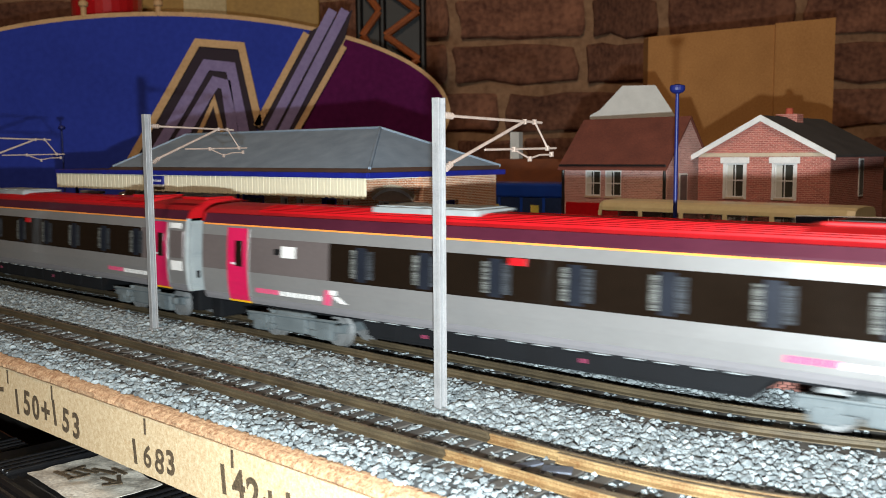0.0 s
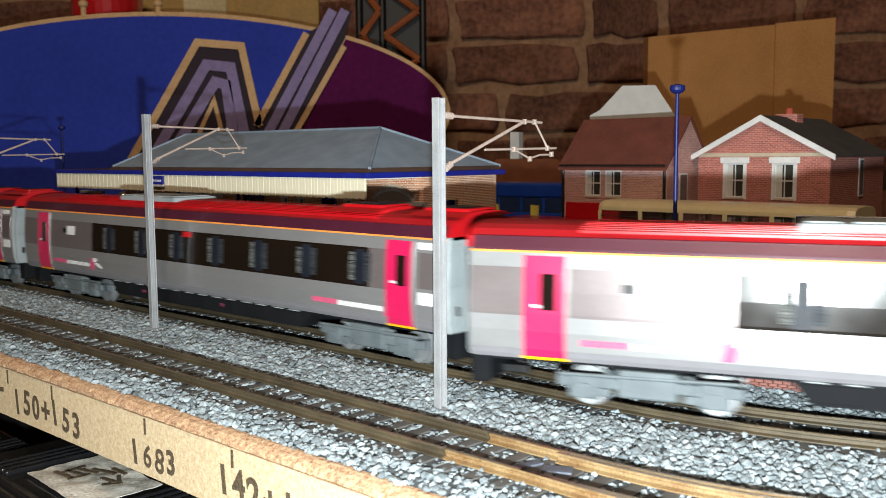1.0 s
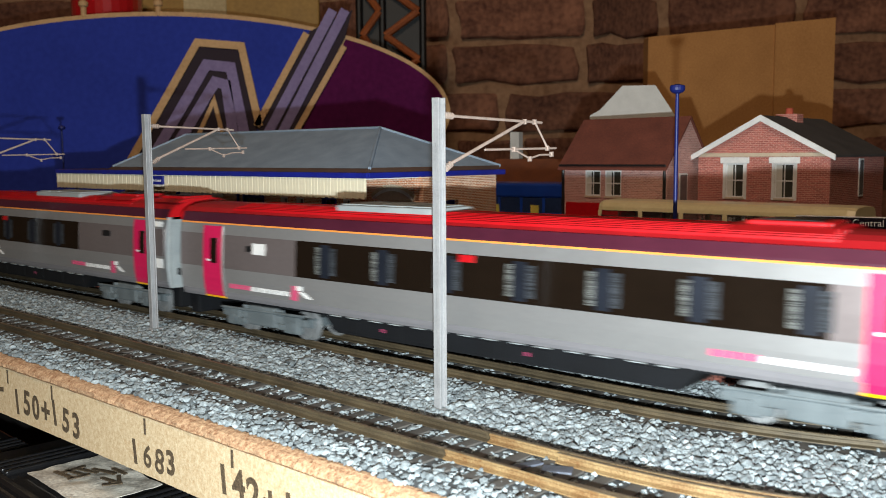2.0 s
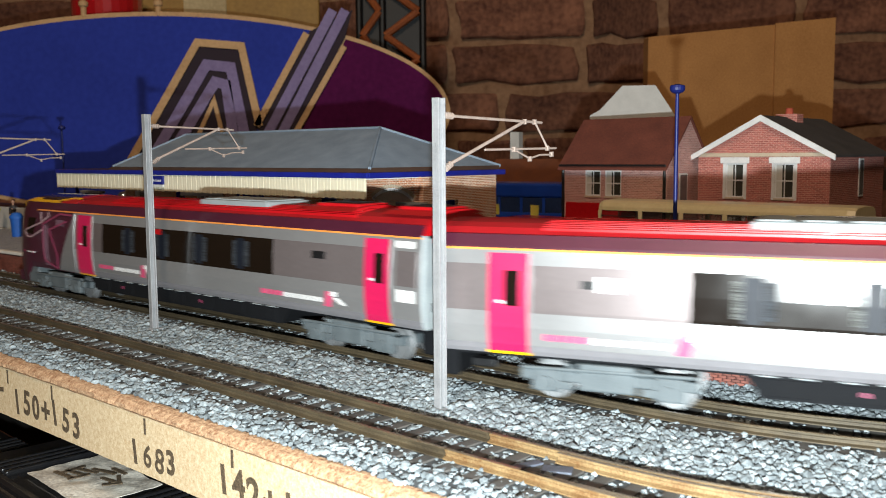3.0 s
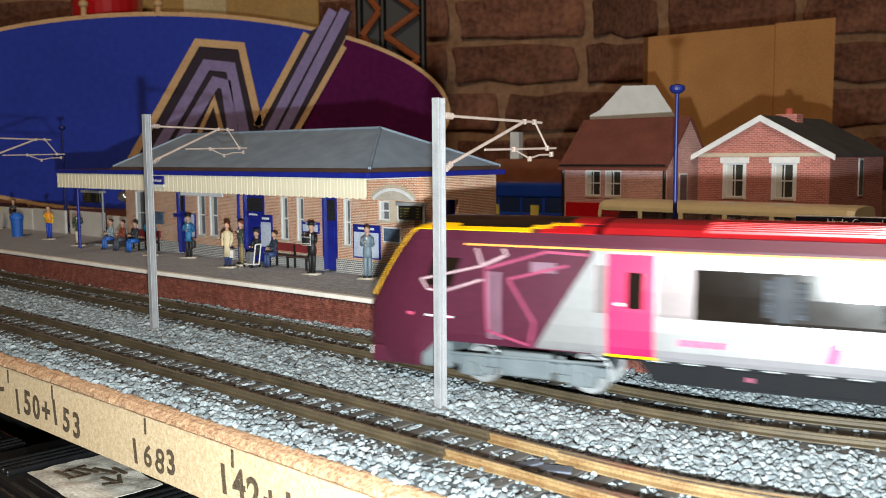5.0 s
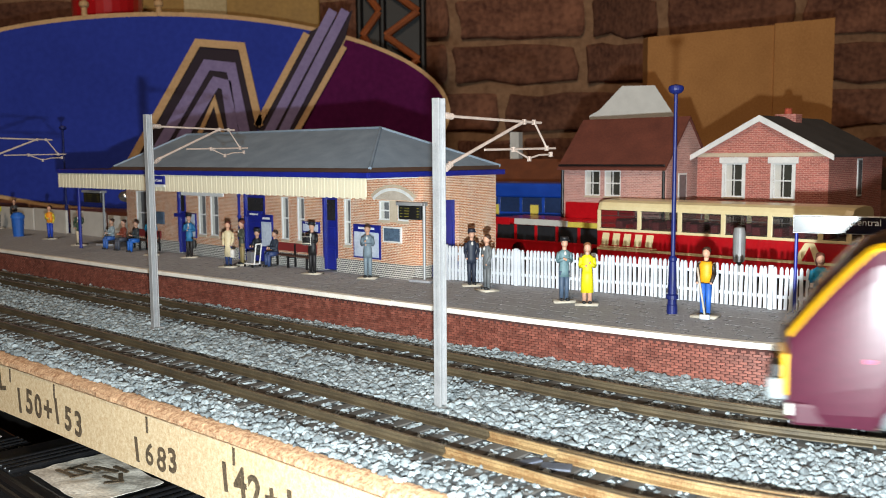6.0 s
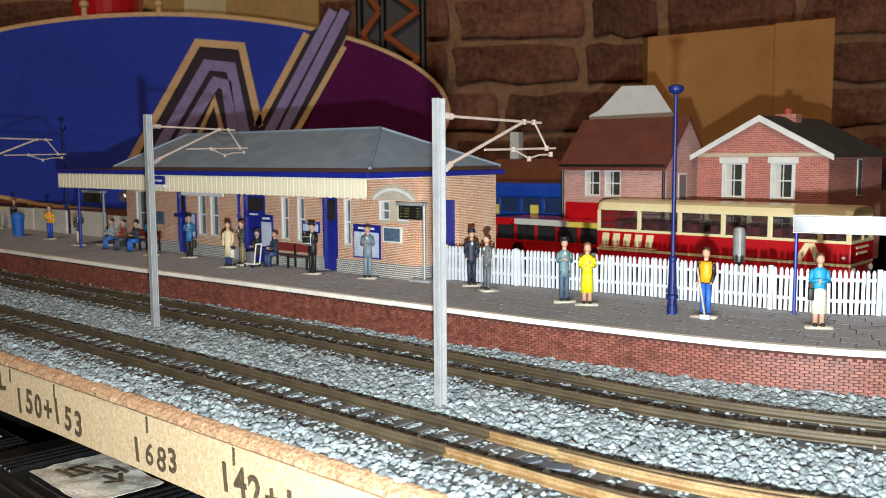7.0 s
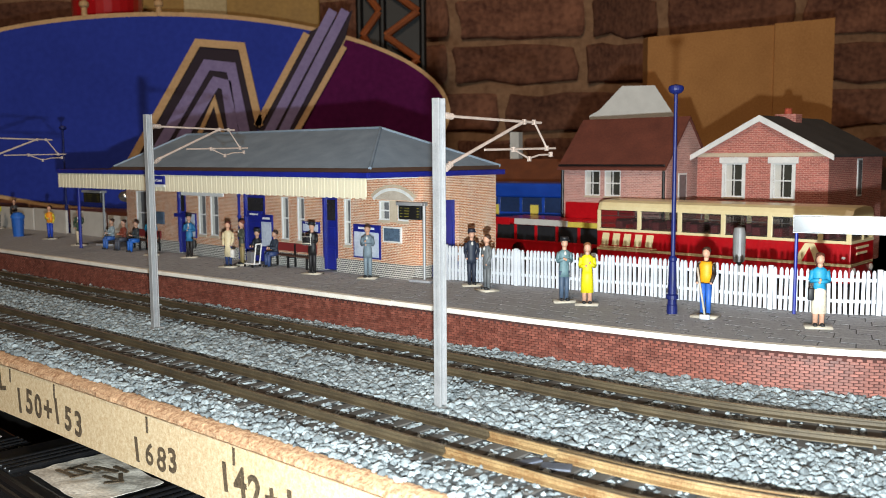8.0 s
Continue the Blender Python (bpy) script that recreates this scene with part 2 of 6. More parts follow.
def build_room():
    x0, x1, y0, y1, z0, z1 = ROOM
    plaster = mat("dim_plaster", (150, 128, 104), (120, 100, 80), rough=0.9, grain=6, patch=120)
    floor = mat("dark_floorboards", (74, 54, 40), (50, 36, 26), rough=0.7, grain=8, patch=150)
    for name, dims in (("wall_west", (x0 - 80, x0, y0, y1, z0, z1)), ("wall_east", (x1, x1 + 80, y0, y1, z0, z1)),
                       ("wall_south", (x0 - 80, x1 + 80, y0 - 80, y0, z0, z1))):
        lone(name, box(B(), *dims), plaster, "plain dim plaster wall closing the room", "wall", kind="structure")
    lone("floor", box(B(), x0 - 80, x1 + 80, y0 - 80, y1 + 260, z0 - 60, z0), floor, "dark boarded floor of the room", "floor", kind="structure")
    lone("ceiling", box(B(), x0 - 80, x1 + 80, y0 - 80, y1 + 260, z1, z1 + 60), plaster, "plain dim plaster ceiling", "ceiling", kind="structure")


build_room()


# ---- baseboard, ballast and tracks ----
BOARD_OFF = -89.0


def crumb(s, k):
    """The ragged cork edge, in mm."""
    return 0.4 * noise.noise(Vector((s * 0.8, k * 5.3, 0))) + 0.5 * noise.noise(Vector((s * 0.16, k * 2.1, 4)))


def build_board():
    ground = lone("baseboard", sweep(B(), LINE1, -700, 1900, 12, [(BOARD_OFF, -23.0), (BOARD_OFF, -5.2), (560, -5.2), (560, -23.0)]), M["mdf"],
                  "pale sawn MDF baseboard edge with marker notes", "baseboard", kind="structure")
    lone("cork_layer", sweep(B(), LINE1, -700, 1900, 1.6, [(lambda s: BOARD_OFF + 0.2 + crumb(s, 1), -5.2), (lambda s: BOARD_OFF - 1.0 + crumb(s, 2), -4.2), (lambda s: BOARD_OFF - 0.8 + crumb(s, 3), -2.9),
                                                         (lambda s: BOARD_OFF + 0.6 + crumb(s, 4), -1.9), (lambda s: BOARD_OFF + 2.4 + crumb(s, 5), -1.3), (48, -1.2), (48, -5.2)]),
         M["cork"], "crumbly orange cork underlay along the board edge", "cork layer", kind="structure")
    lone("ballast_bed", sweep(B(), LINE1, -700, 1900, 8, [(BOARD_OFF + 3.4, -1.2), (BOARD_OFF + 6.5, -0.2), (46, -0.2), (46, -1.2)]), M["bed"],
         "dark ballast bed between the tracks", "ballast", kind="structure")
    lone("goods_yard_ground", sweep(B(), LINE1, -700, 1900, 12, [(74, -5.2), (74, 6.0), (560, 6.0), (560, -5.2)]),
         mat("dark_tarmac", (58, 56, 54), (42, 40, 40), rough=0.9, grain=0.6, patch=20, bump=0.1), "dark tarmac yard behind the platform", "road", kind="structure")
    return ground


build_board()


def near_track(line2_pts, x, y):
    q = (line2_pts[:, 0] - x) ** 2 + (line2_pts[:, 1] - y) ** 2
    k = int(q.argmin())
    return float(q[k]) ** 0.5, k


def build_ballast():
    rng = np.random.default_rng(4)
    ico = bmesh.new()
    bmesh.ops.create_icosphere(ico, subdivisions=1, radius=1)
    lowv = np.array([v.co for v in ico.verts])
    lowf = np.array([[v.index for v in f.verts] for f in ico.faces])
    ico.free()
    t2 = np.array([LINE2.at(s)[:2] for s in range(-300, 620, 2)])
    V, F, base = [], [], 0
    pitch = 1.38
    for s in np.arange(-300, 620, pitch):
        far = s < 200
        for o in np.arange(BOARD_OFF + 3.2, edge_off(s) + 0.4, pitch if not far else pitch * 1.15):
            ss, oo = s + rng.uniform(-0.9, 0.9), o + rng.uniform(-0.9, 0.9)
            x, y, _ = LINE1.at(ss, oo)
            k0 = max(0, int((ss + 300) / 2) - 90)
            d2, k2 = near_track(t2[k0:int((ss + 300) / 2) + 60], x, y)
            d = min(abs(oo), d2)
            along = ss + 687 if abs(oo) < d2 else (k0 + k2) * 2 - 300 + 377
            lift = 0.0
            r = rng.uniform(0.7, 1.35) if rng.random() < 0.92 else rng.uniform(1.3, 1.8)
            if d < 17:
                if 7.2 < d < 9.5:
                    continue
                on_sleeper = abs((along + 3.95) % 7.9 - 3.95) < 2.0
                inside = d < 7.5
                if on_sleeper and rng.random() > (0.07 if inside else 0.5):
                    continue
                r, lift = rng.uniform(0.5, 1.0), rng.uniform(-0.35, 0.1) + (0.35 if on_sleeper else 0.0)
                if rng.random() < 0.03:
                    r, lift = rng.uniform(1.0, 1.3), 0.0
            elif oo < BOARD_OFF + 7:
                lift = -0.45
            else:
                lift = rng.uniform(-0.15, 0.35)
            # an angular chip: every corner pushed in or out, one side split flat
            f = lowf
            v = lowv * rng.uniform(0.68, 1.16, size=(12, 1))
            nn = rng.normal(size=3)
            nn /= np.linalg.norm(nn)
            v -= np.outer(np.maximum(v @ nn - rng.uniform(0.15, 0.5), 0), nn)
            v *= np.array([r * rng.uniform(0.85, 1.4), r * rng.uniform(0.7, 1.1), r * rng.uniform(0.6, 0.9)])
            a = rng.uniform(0, 6.28)
            ca, sa = math.cos(a), math.sin(a)
            tl = rng.uniform(-0.4, 0.4)
            v = v @ np.array([[ca, sa, 0], [-sa, ca, 0], [0, 0, 1]]).T
            v = v @ np.array([[1, 0, 0], [0, math.cos(tl), math.sin(tl)], [0, -math.sin(tl), math.cos(tl)]]).T
            V.append(v + np.array([x, y, -0.5 + lift + r * 0.45]))
            F.append(f + base)
            base += len(v)
    V, F = np.concatenate(V) * MM, np.concatenate(F)
    me = bpy.data.meshes.new("ballast_stones")
    me.vertices.add(len(V)), me.loops.add(F.size), me.polygons.add(len(F))
    me.vertices.foreach_set("co", V.ravel())
    me.loops.foreach_set("vertex_index", F.ravel().astype(np.int32))
    me.polygons.foreach_set("loop_start", np.arange(0, F.size, 3, dtype=np.int32))
    me.update(calc_edges=True)
    me.shade_flat()
    me.materials.append(M["stone"])
    tagged(new("ballast_stones", me), "loose pale grey granite chippings round the tracks", "ballast", kind="stuff")


build_ballast()

RAIL_PROFILE = ((-1.5, 0.3), (-1.5, 0.6), (-0.35, 0.95), (-0.35, 1.75), (-0.6, 2.0), (-0.6, 2.45), (-0.45, 2.54), (0.45, 2.54), (0.6, 2.45), (0.6, 2.0), (0.35, 1.75), (0.35, 0.95), (1.5, 0.6), (1.5, 0.3))


def rail(parent, line, off, s0, s1, material, name="rail"):
    fn = off if callable(off) else (lambda s: off)
    r = part(name, sweep(B(), line, s0, s1, 5, [((lambda s, o=o: fn(s) + o), z) for o, z in RAIL_PROFILE]), material, parent)
    part("rail_head", sweep(B(), line, s0, s1, 5, [((lambda s, o=o: fn(s) + o), z) for o, z in ((-0.5, 2.52), (-0.5, 2.60), (0.5, 2.60), (0.5, 2.52))]), M["railhead"], r, "worn shiny running surface")
    return r


def build_track(line, label, s0, s1, turnout=None):
    track = thing("railway_track", label, "track", group="railway tracks")
    for off in (8.25, -8.25):
        if turnout:
            rail(track, line, off, s0, turnout, M["rail"])
            rail(track, line, off, turnout + 0.4, s1, M["rail_new"])
        else:
            rail(track, line, off, s0, s1, M["rail"])
    if turnout:
        a = turnout + 22
        rail(track, line, lambda s: 8.25 - 1.5 - max(0.0, s - a) * 0.012 - max(0.0, s - a) ** 2 * 0.00016, a, s1, M["rail_new"], "switch_blade")
        rail(track, line, lambda s: -8.25 - max(0.0, s - a) * 0.05 - max(0.0, s - a) ** 2 * 0.0002, a, s1, M["rail_new"], "diverging_rail")
        for name, x, y, a, ln, wd in (("tie_bar", 25.5, 203.0, -14, 3.5, 2.2), ("slide_chair", 19.2, 206.5, 30, 3.6, 1.4)):
            ob = part(name, box(B(), -ln, ln, -wd, wd, -0.6, 0.75, 0.2), M["tie"], track, "dark plastic tie bar of the points")
            ob.matrix_basis = mpose(x, y, 0, 0, 0, a)
    me = None
    for s in np.arange(s0 + 3, s1, 7.9):
        x, y, t = line.at(s)
        if me is None:
            ob = part("sleeper", box(B(), -1.75, 1.75, -15.5, 15.5, -1.0, 0.3, 0.2), M["sleeper"], track)
            me = ob.data
        else:
            ob = new("sleeper", me)
            ob.parent = track
        ob.matrix_basis = mpose(x, y, 0, 0, 0, math.degrees(t) + random.uniform(-0.8, 0.8))
    return track


build_track(LINE1, "weathered rails on dark sleepers beside the platform", -690, 1880)
build_track(LINE2, "weathered rails with orange rusted point blades on dark sleepers", -380, 600, 290)
# ---- platform ----
PT = 13.8


def back_off(s):
    return float(np.interp(s, (-420, 222, 224, 326, 430, 441, 454, 470, 487, 900), (134, 134, 89.5, 104.5, 107.7, 109.0, 111.2, 115, 119.6, 130)))


def build_platform():
    plat = thing("platform", "curved station platform with brick face and white coping", "platform", kind="structure")
    part("platform_body", sweep(B(), LINE1, -390, 830, 4, [(edge_off, -1.1), (edge_off, 11.4), (lambda s: edge_off(s) + 1.2, 13.62), (back_off, 13.62), (back_off, -5)]), M["mortar"], plat)
    # nearly flush bed, coloured dark in place of shade inside deep joints
    part("paving_bed", sweep(B(), LINE1, -390, 830, 4, [(lambda s: edge_off(s) + 1.9, 13.5), (lambda s: edge_off(s) + 1.9, 13.745), (lambda s: back_off(s) - 0.2, 13.745), (lambda s: back_off(s) - 0.2, 13.5)]), M["joint"], plat, "flush dark bed whose colour draws the deep paving joints")
    for a, b in ((-390, 73), (73.6, 254), (254.6, 830)):
        j = random.uniform(-0.3, 0.3)
        part("coping", sweep(B(), LINE1, a, b, 4, [(lambda s: edge_off(s) - 1.0 + j, 12.0), (lambda s: edge_off(s) - 1.2 + j, 12.3), (lambda s: edge_off(s) - 1.2 + j, 13.6),
             (lambda s: edge_off(s) - 0.9 + j, 13.9), (lambda s: edge_off(s) + 1.7 + j, 13.95), (lambda s: edge_off(s) + 1.7 + j, 12.0)]), M["coping"], plat, "white painted edge, a little worn")
    return plat


PLATFORM = build_platform()


# ---- overhead line masts ----
def build_mast(s, off, height, turn=0.0, reach=30.0):
    x, y, t = LINE1.at(s, off)
    mast = thing("catenary_mast", "slender grey plastic mast with a registration arm, in the ballast", "mast", mpose(x, y, -0.6, 0, 0, turn), group="masts along the track")
    bm = box(B(), -1.4, 1.4, -0.3, 0.3, 0, height, 0.1)
    box(bm, -1.4, -0.95, -1.3, 1.3, 0, height, 0.12)
    box(bm, 0.95, 1.4, -1.3, 1.3, 0, height, 0.12)
    part("post", bm, M["steel"], mast)
    part("foot", box(B(), -2.9, 2.9, -2.9, 2.9, 0, 1.3, 0.3), M["steel"], mast)
    k = reach / 30.0
    hi, lo = height - 4.6, height - 20.0
    for z, dz in ((hi, -0.05), (lo, 0.62)):
        bm = B()
        d = Vector((1, 0, dz)).normalized()
        tube(bm, (1.7, 0, z), Vector((1.7, 0, z)) + d * 4.6, 0.38)
        for i in range(4):
            p = Vector((1.7, 0, z)) + d * (1.0 + i * 0.8)
            tube(bm, p, p + d * 0.4, 0.95, n=12)
        part("insulator", bm, M["arm"], mast, "ribbed insulator")
    part("top_tube", tube(B(), (5.5, 0, hi - 0.2), (27.5 * k, 0, hi - 1.1), 0.42), M["arm"], mast)
    part("diagonal_tube", tube(B(), (5.2, 0, lo + 2.2), (22.5 * k, 0, hi - 0.9), 0.5), M["arm"], mast)
    part("registration_tube", tube(B(), (11.5 * k, 0, lo + 5.9), (32 * k, 0, lo + 6.4), 0.36), M["arm"], mast)
    bm = tube(B(), (19.4 * k, 0, lo + 6.0), (24.0 * k, 0, lo + 3.2), 0.3)
    tube(bm, (24.0 * k, 0, lo + 3.2), (27.0 * k, 0, lo + 4.3), 0.3)
    tube(bm, (27.0 * k, 0, lo + 4.3), (30.6 * k, 0, lo + 4.4), 0.3)
    part("steady_arm", bm, M["arm"], mast)
    part("dropper", tube(B(), (25.5 * k, 0, hi - 1.0), (29.3 * k, 0, lo + 6.6), 0.34), M["arm"], mast)
    for px, pz in ((22.5, hi - 0.9), (25.4, hi - 0.9), (29.3, lo + 6.5), (30.6, lo + 4.6), (19.4, lo + 6.1), (24.0, lo + 3.2)):
        part("clamp", box(B(), px * k - 0.45, px * k + 0.45, -0.6, 0.6, pz - 0.9, pz + 0.7, 0.15), M["arm"], mast)
    return mast


build_mast(340, -39.0, 87.6, 48, 52.0)
build_mast(168, -27.3, 89.4, 48, 46.0)
build_mast(7, -36.0, 87.6, 48, 50.0)


# ---- paving and face bricks, the pieces of the platform ----
def build_pieces():
    rng = random.Random(7)
    rest = B()
    n = 0
    for row in range(15):
        s = -385 + (4.0 if row % 2 else 0)
        while s < 560:
            o = edge_off(s) + 2.2 + row * 8.2
            bend = (LINE1.at(s + 3)[2] - LINE1.at(s - 3)[2]) / 6
            ds = 10.4 / max(0.3, 1 - bend * o)
            o1 = min(o + 8.2, back_off(s) - 0.4)
            s, a, b = s + ds, s + 0.016 * ds, s + 0.984 * ds
            if o1 < o + 1:
                continue
            zz = PT - 0.01 + rng.uniform(-0.01, 0.01)
            q = [LINE1.at(a, o + 0.2), LINE1.at(b, o + 0.2), LINE1.at(b, o1 - 0.2), LINE1.at(a, o1 - 0.2)]
            if 250 < s < 470 and n < 290:
                cx, cy = sum(p[0] for p in q) / 4, sum(p[1] for p in q) / 4
                bm = B()
                slab2(bm, [(p[0] - cx, p[1] - cy) for p in q], -0.6, 0, "xy")
                ob = part("paving_slab", bm, M["slab"], PLATFORM)
                ob.matrix_basis = mpose(cx, cy, zz)
                n += 1
            else:
                slab2(rest, [(p[0], p[1]) for p in q], zz - 0.6, zz, "xy")
    tagged(part("paving", rest, M["slab"], PLATFORM), kind="stuff")
    rest = B()
    n = 0
    base = None
    L, H = 2.7, 0.90
    # even steps measured along the curved face itself
    grid = np.arange(-150, 545, 0.5)
    P = np.array([LINE1.at(s, edge_off(s))[:2] for s in grid])
    way = np.concatenate([[0], np.cumsum(np.hypot(*np.diff(P, axis=0).T))])
    for r in range(13):
        z = -0.5 + r * H
        for s in np.interp(np.arange(L / 2 if r % 2 else 0, way[-1], L), way, grid):
            s = float(s)
            x, y, t = LINE1.at(s, edge_off(s))
            t += math.atan((edge_off(s + 4) - edge_off(s - 4)) / 8)
            top = r == 12
            m = mpose(x, y, z, 0, 0, math.degrees(t)) @ Matrix.Translation((0, rng.uniform(-0.05, 0.05) * MM, 0))
            if 372 < s < 466 and n < 300 and not top:
                if base is None:
                    ob = part("brick", box(B(), -L / 2 + 0.19, L / 2 - 0.19, -0.42, 0.6, 0.06, H - 0.06), M["pbrick"], PLATFORM)
                    base = ob.data
                else:
                    ob = new("brick", base)
                    ob.parent = PLATFORM
                ob.matrix_basis = m
                n += 1
            else:
                mm = Matrix.Translation(m.translation / MM) @ m.to_3x3().to_4x4()
                box(rest, -L / 2 + (0.19 if not top else 0.6), L / 2 - (0.19 if not top else 0.6), -0.42, 0.6, 0.06, H - 0.06, 0, mm)
    tagged(part("brickwork", rest, M["pbrick"], PLATFORM), kind="stuff")
# ---- station building ----
ST = mpose(-13, 420, PT, 0, 0, -42)
MY_PALE = mat("pale_arch_render", (198, 186, 172), (172, 158, 144), rough=0.85, grain=0.5, patch=4)
MS = dict(
    grime=mat("dirty_cream_ridge", (150, 152, 150), (120, 122, 122), rough=0.8),
    poster=mat("pale_poster_paper", (206, 212, 226), (180, 188, 206), rough=0.5, grain=1.0, patch=5, contrast=1.5),
    board=mat("blue_grey_notice", (92, 112, 134), (62, 78, 98), rough=0.5, grain=0.8, patch=2.0, contrast=1.6),
    red=mat("faded_red_bench_paint", (150, 52, 50), (120, 38, 38), rough=0.6),
    brownwood=mat("brown_bench_wood", (98, 66, 52), (72, 48, 38), rough=0.7),
    amber=mat("amber_display_dots", (150, 140, 52), rough=0.5),
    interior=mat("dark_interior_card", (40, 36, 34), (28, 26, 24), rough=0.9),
    curtain=mat("pale_curtain", (214, 212, 206), (186, 184, 180), rough=0.8),
)


def wall_with_openings(bm, x0, x1, y0, y1, z0, z1, holes):
    """A wall along x with rectangular openings (x0, x1, z0, z1) cut through it."""
    xs = sorted({x0, x1, *[h[0] for h in holes], *[h[1] for h in holes]})
    for a, b in zip(xs, xs[1:]):
        mid = (a + b) / 2
        cuts = sorted((h[2], h[3]) for h in holes if h[0] < mid < h[1])
        z = z0
        for c, d in cuts:
            if c > z:
                box(bm, a, b, y0, y1, z, c)
            z = d
        if z < z1:
            box(bm, a, b, y0, y1, z, z1)
    bmesh.ops.remove_doubles(bm, verts=bm.verts, dist=0.0005)
    return bm


def sash_window(parent, x0, x1, z0, z1, y=0.0, name="window", cross=0, glazing=None):
    w = part(name, box(B(), x0 - 0.3, x1 + 0.3, y - 0.6, y + 1.4, z0 - 1.2, z0 - 0.02, 0.15), M["stone_sill"], parent, "white sash window with stone sill")
    t = 0.75
    bm = box(B(), x0, x0 + t, y + 0.2, y + 1.2, z0, z1)
    box(bm, x1 - t, x1, y + 0.2, y + 1.2, z0, z1)
    box(bm, x0 + t, x1 - t, y + 0.2, y + 1.2, z0, z0 + t)
    box(bm, x0 + t, x1 - t, y + 0.2, y + 1.2, z1 - t, z1)
    mid = (z0 + z1) / 2
    box(bm, x0 + t, x1 - t, y + 0.35, y + 1.2, mid - 0.35, mid + 0.35)
    for i in range(cross):
        xx = x0 + (x1 - x0) * (i + 1) / (cross + 1)
        box(bm, xx - 0.25, xx + 0.25, y + 0.4, y + 1.1, z0 + t, z1 - t)
    part("window_frame", bm, M["white"], w)
    part("pane", box(B(), x0 + t, x1 - t, y + 0.9, y + 1.0, z0 + t, mid - 0.35), glazing or M["lit_glass"], w)
    part("pane", box(B(), x0 + t, x1 - t, y + 0.9, y + 1.0, mid + 0.35, z1 - t), glazing or M["lit_glass"], w)
    part("curtain", box(B(), x0 + t, x0 + t + (x1 - x0) * 0.3, y + 0.82, y + 0.9, z0 + t, z1 - t), MS["curtain"], w)
    return w


def poster(parent, x0, x1, z0, z1, y=-0.4, head=True, name="poster_board"):
    pb = part(name, box(B(), x0, x1, y - 0.4, y + 0.4, z0, z1, 0.1), M["blue"], parent, "blue framed poster board")
    top = z1 - (z1 - z0) * 0.22 if head else z1 - 0.6
    part("poster_sheet", box(B(), x0 + 0.8, x1 - 0.8, y - 0.5, y - 0.38, z0 + 0.8, top), MS["poster"], pb, "pale printed poster")
    if head:
        part("lettering_bar", box(B(), x0 + (x1 - x0) * 0.2, x1 - (x1 - x0) * 0.2, y - 0.55, y - 0.4, top + (z1 - top) * 0.35, top + (z1 - top) * 0.65), M["white"], pb, "white bar in place of lettering")
    return pb


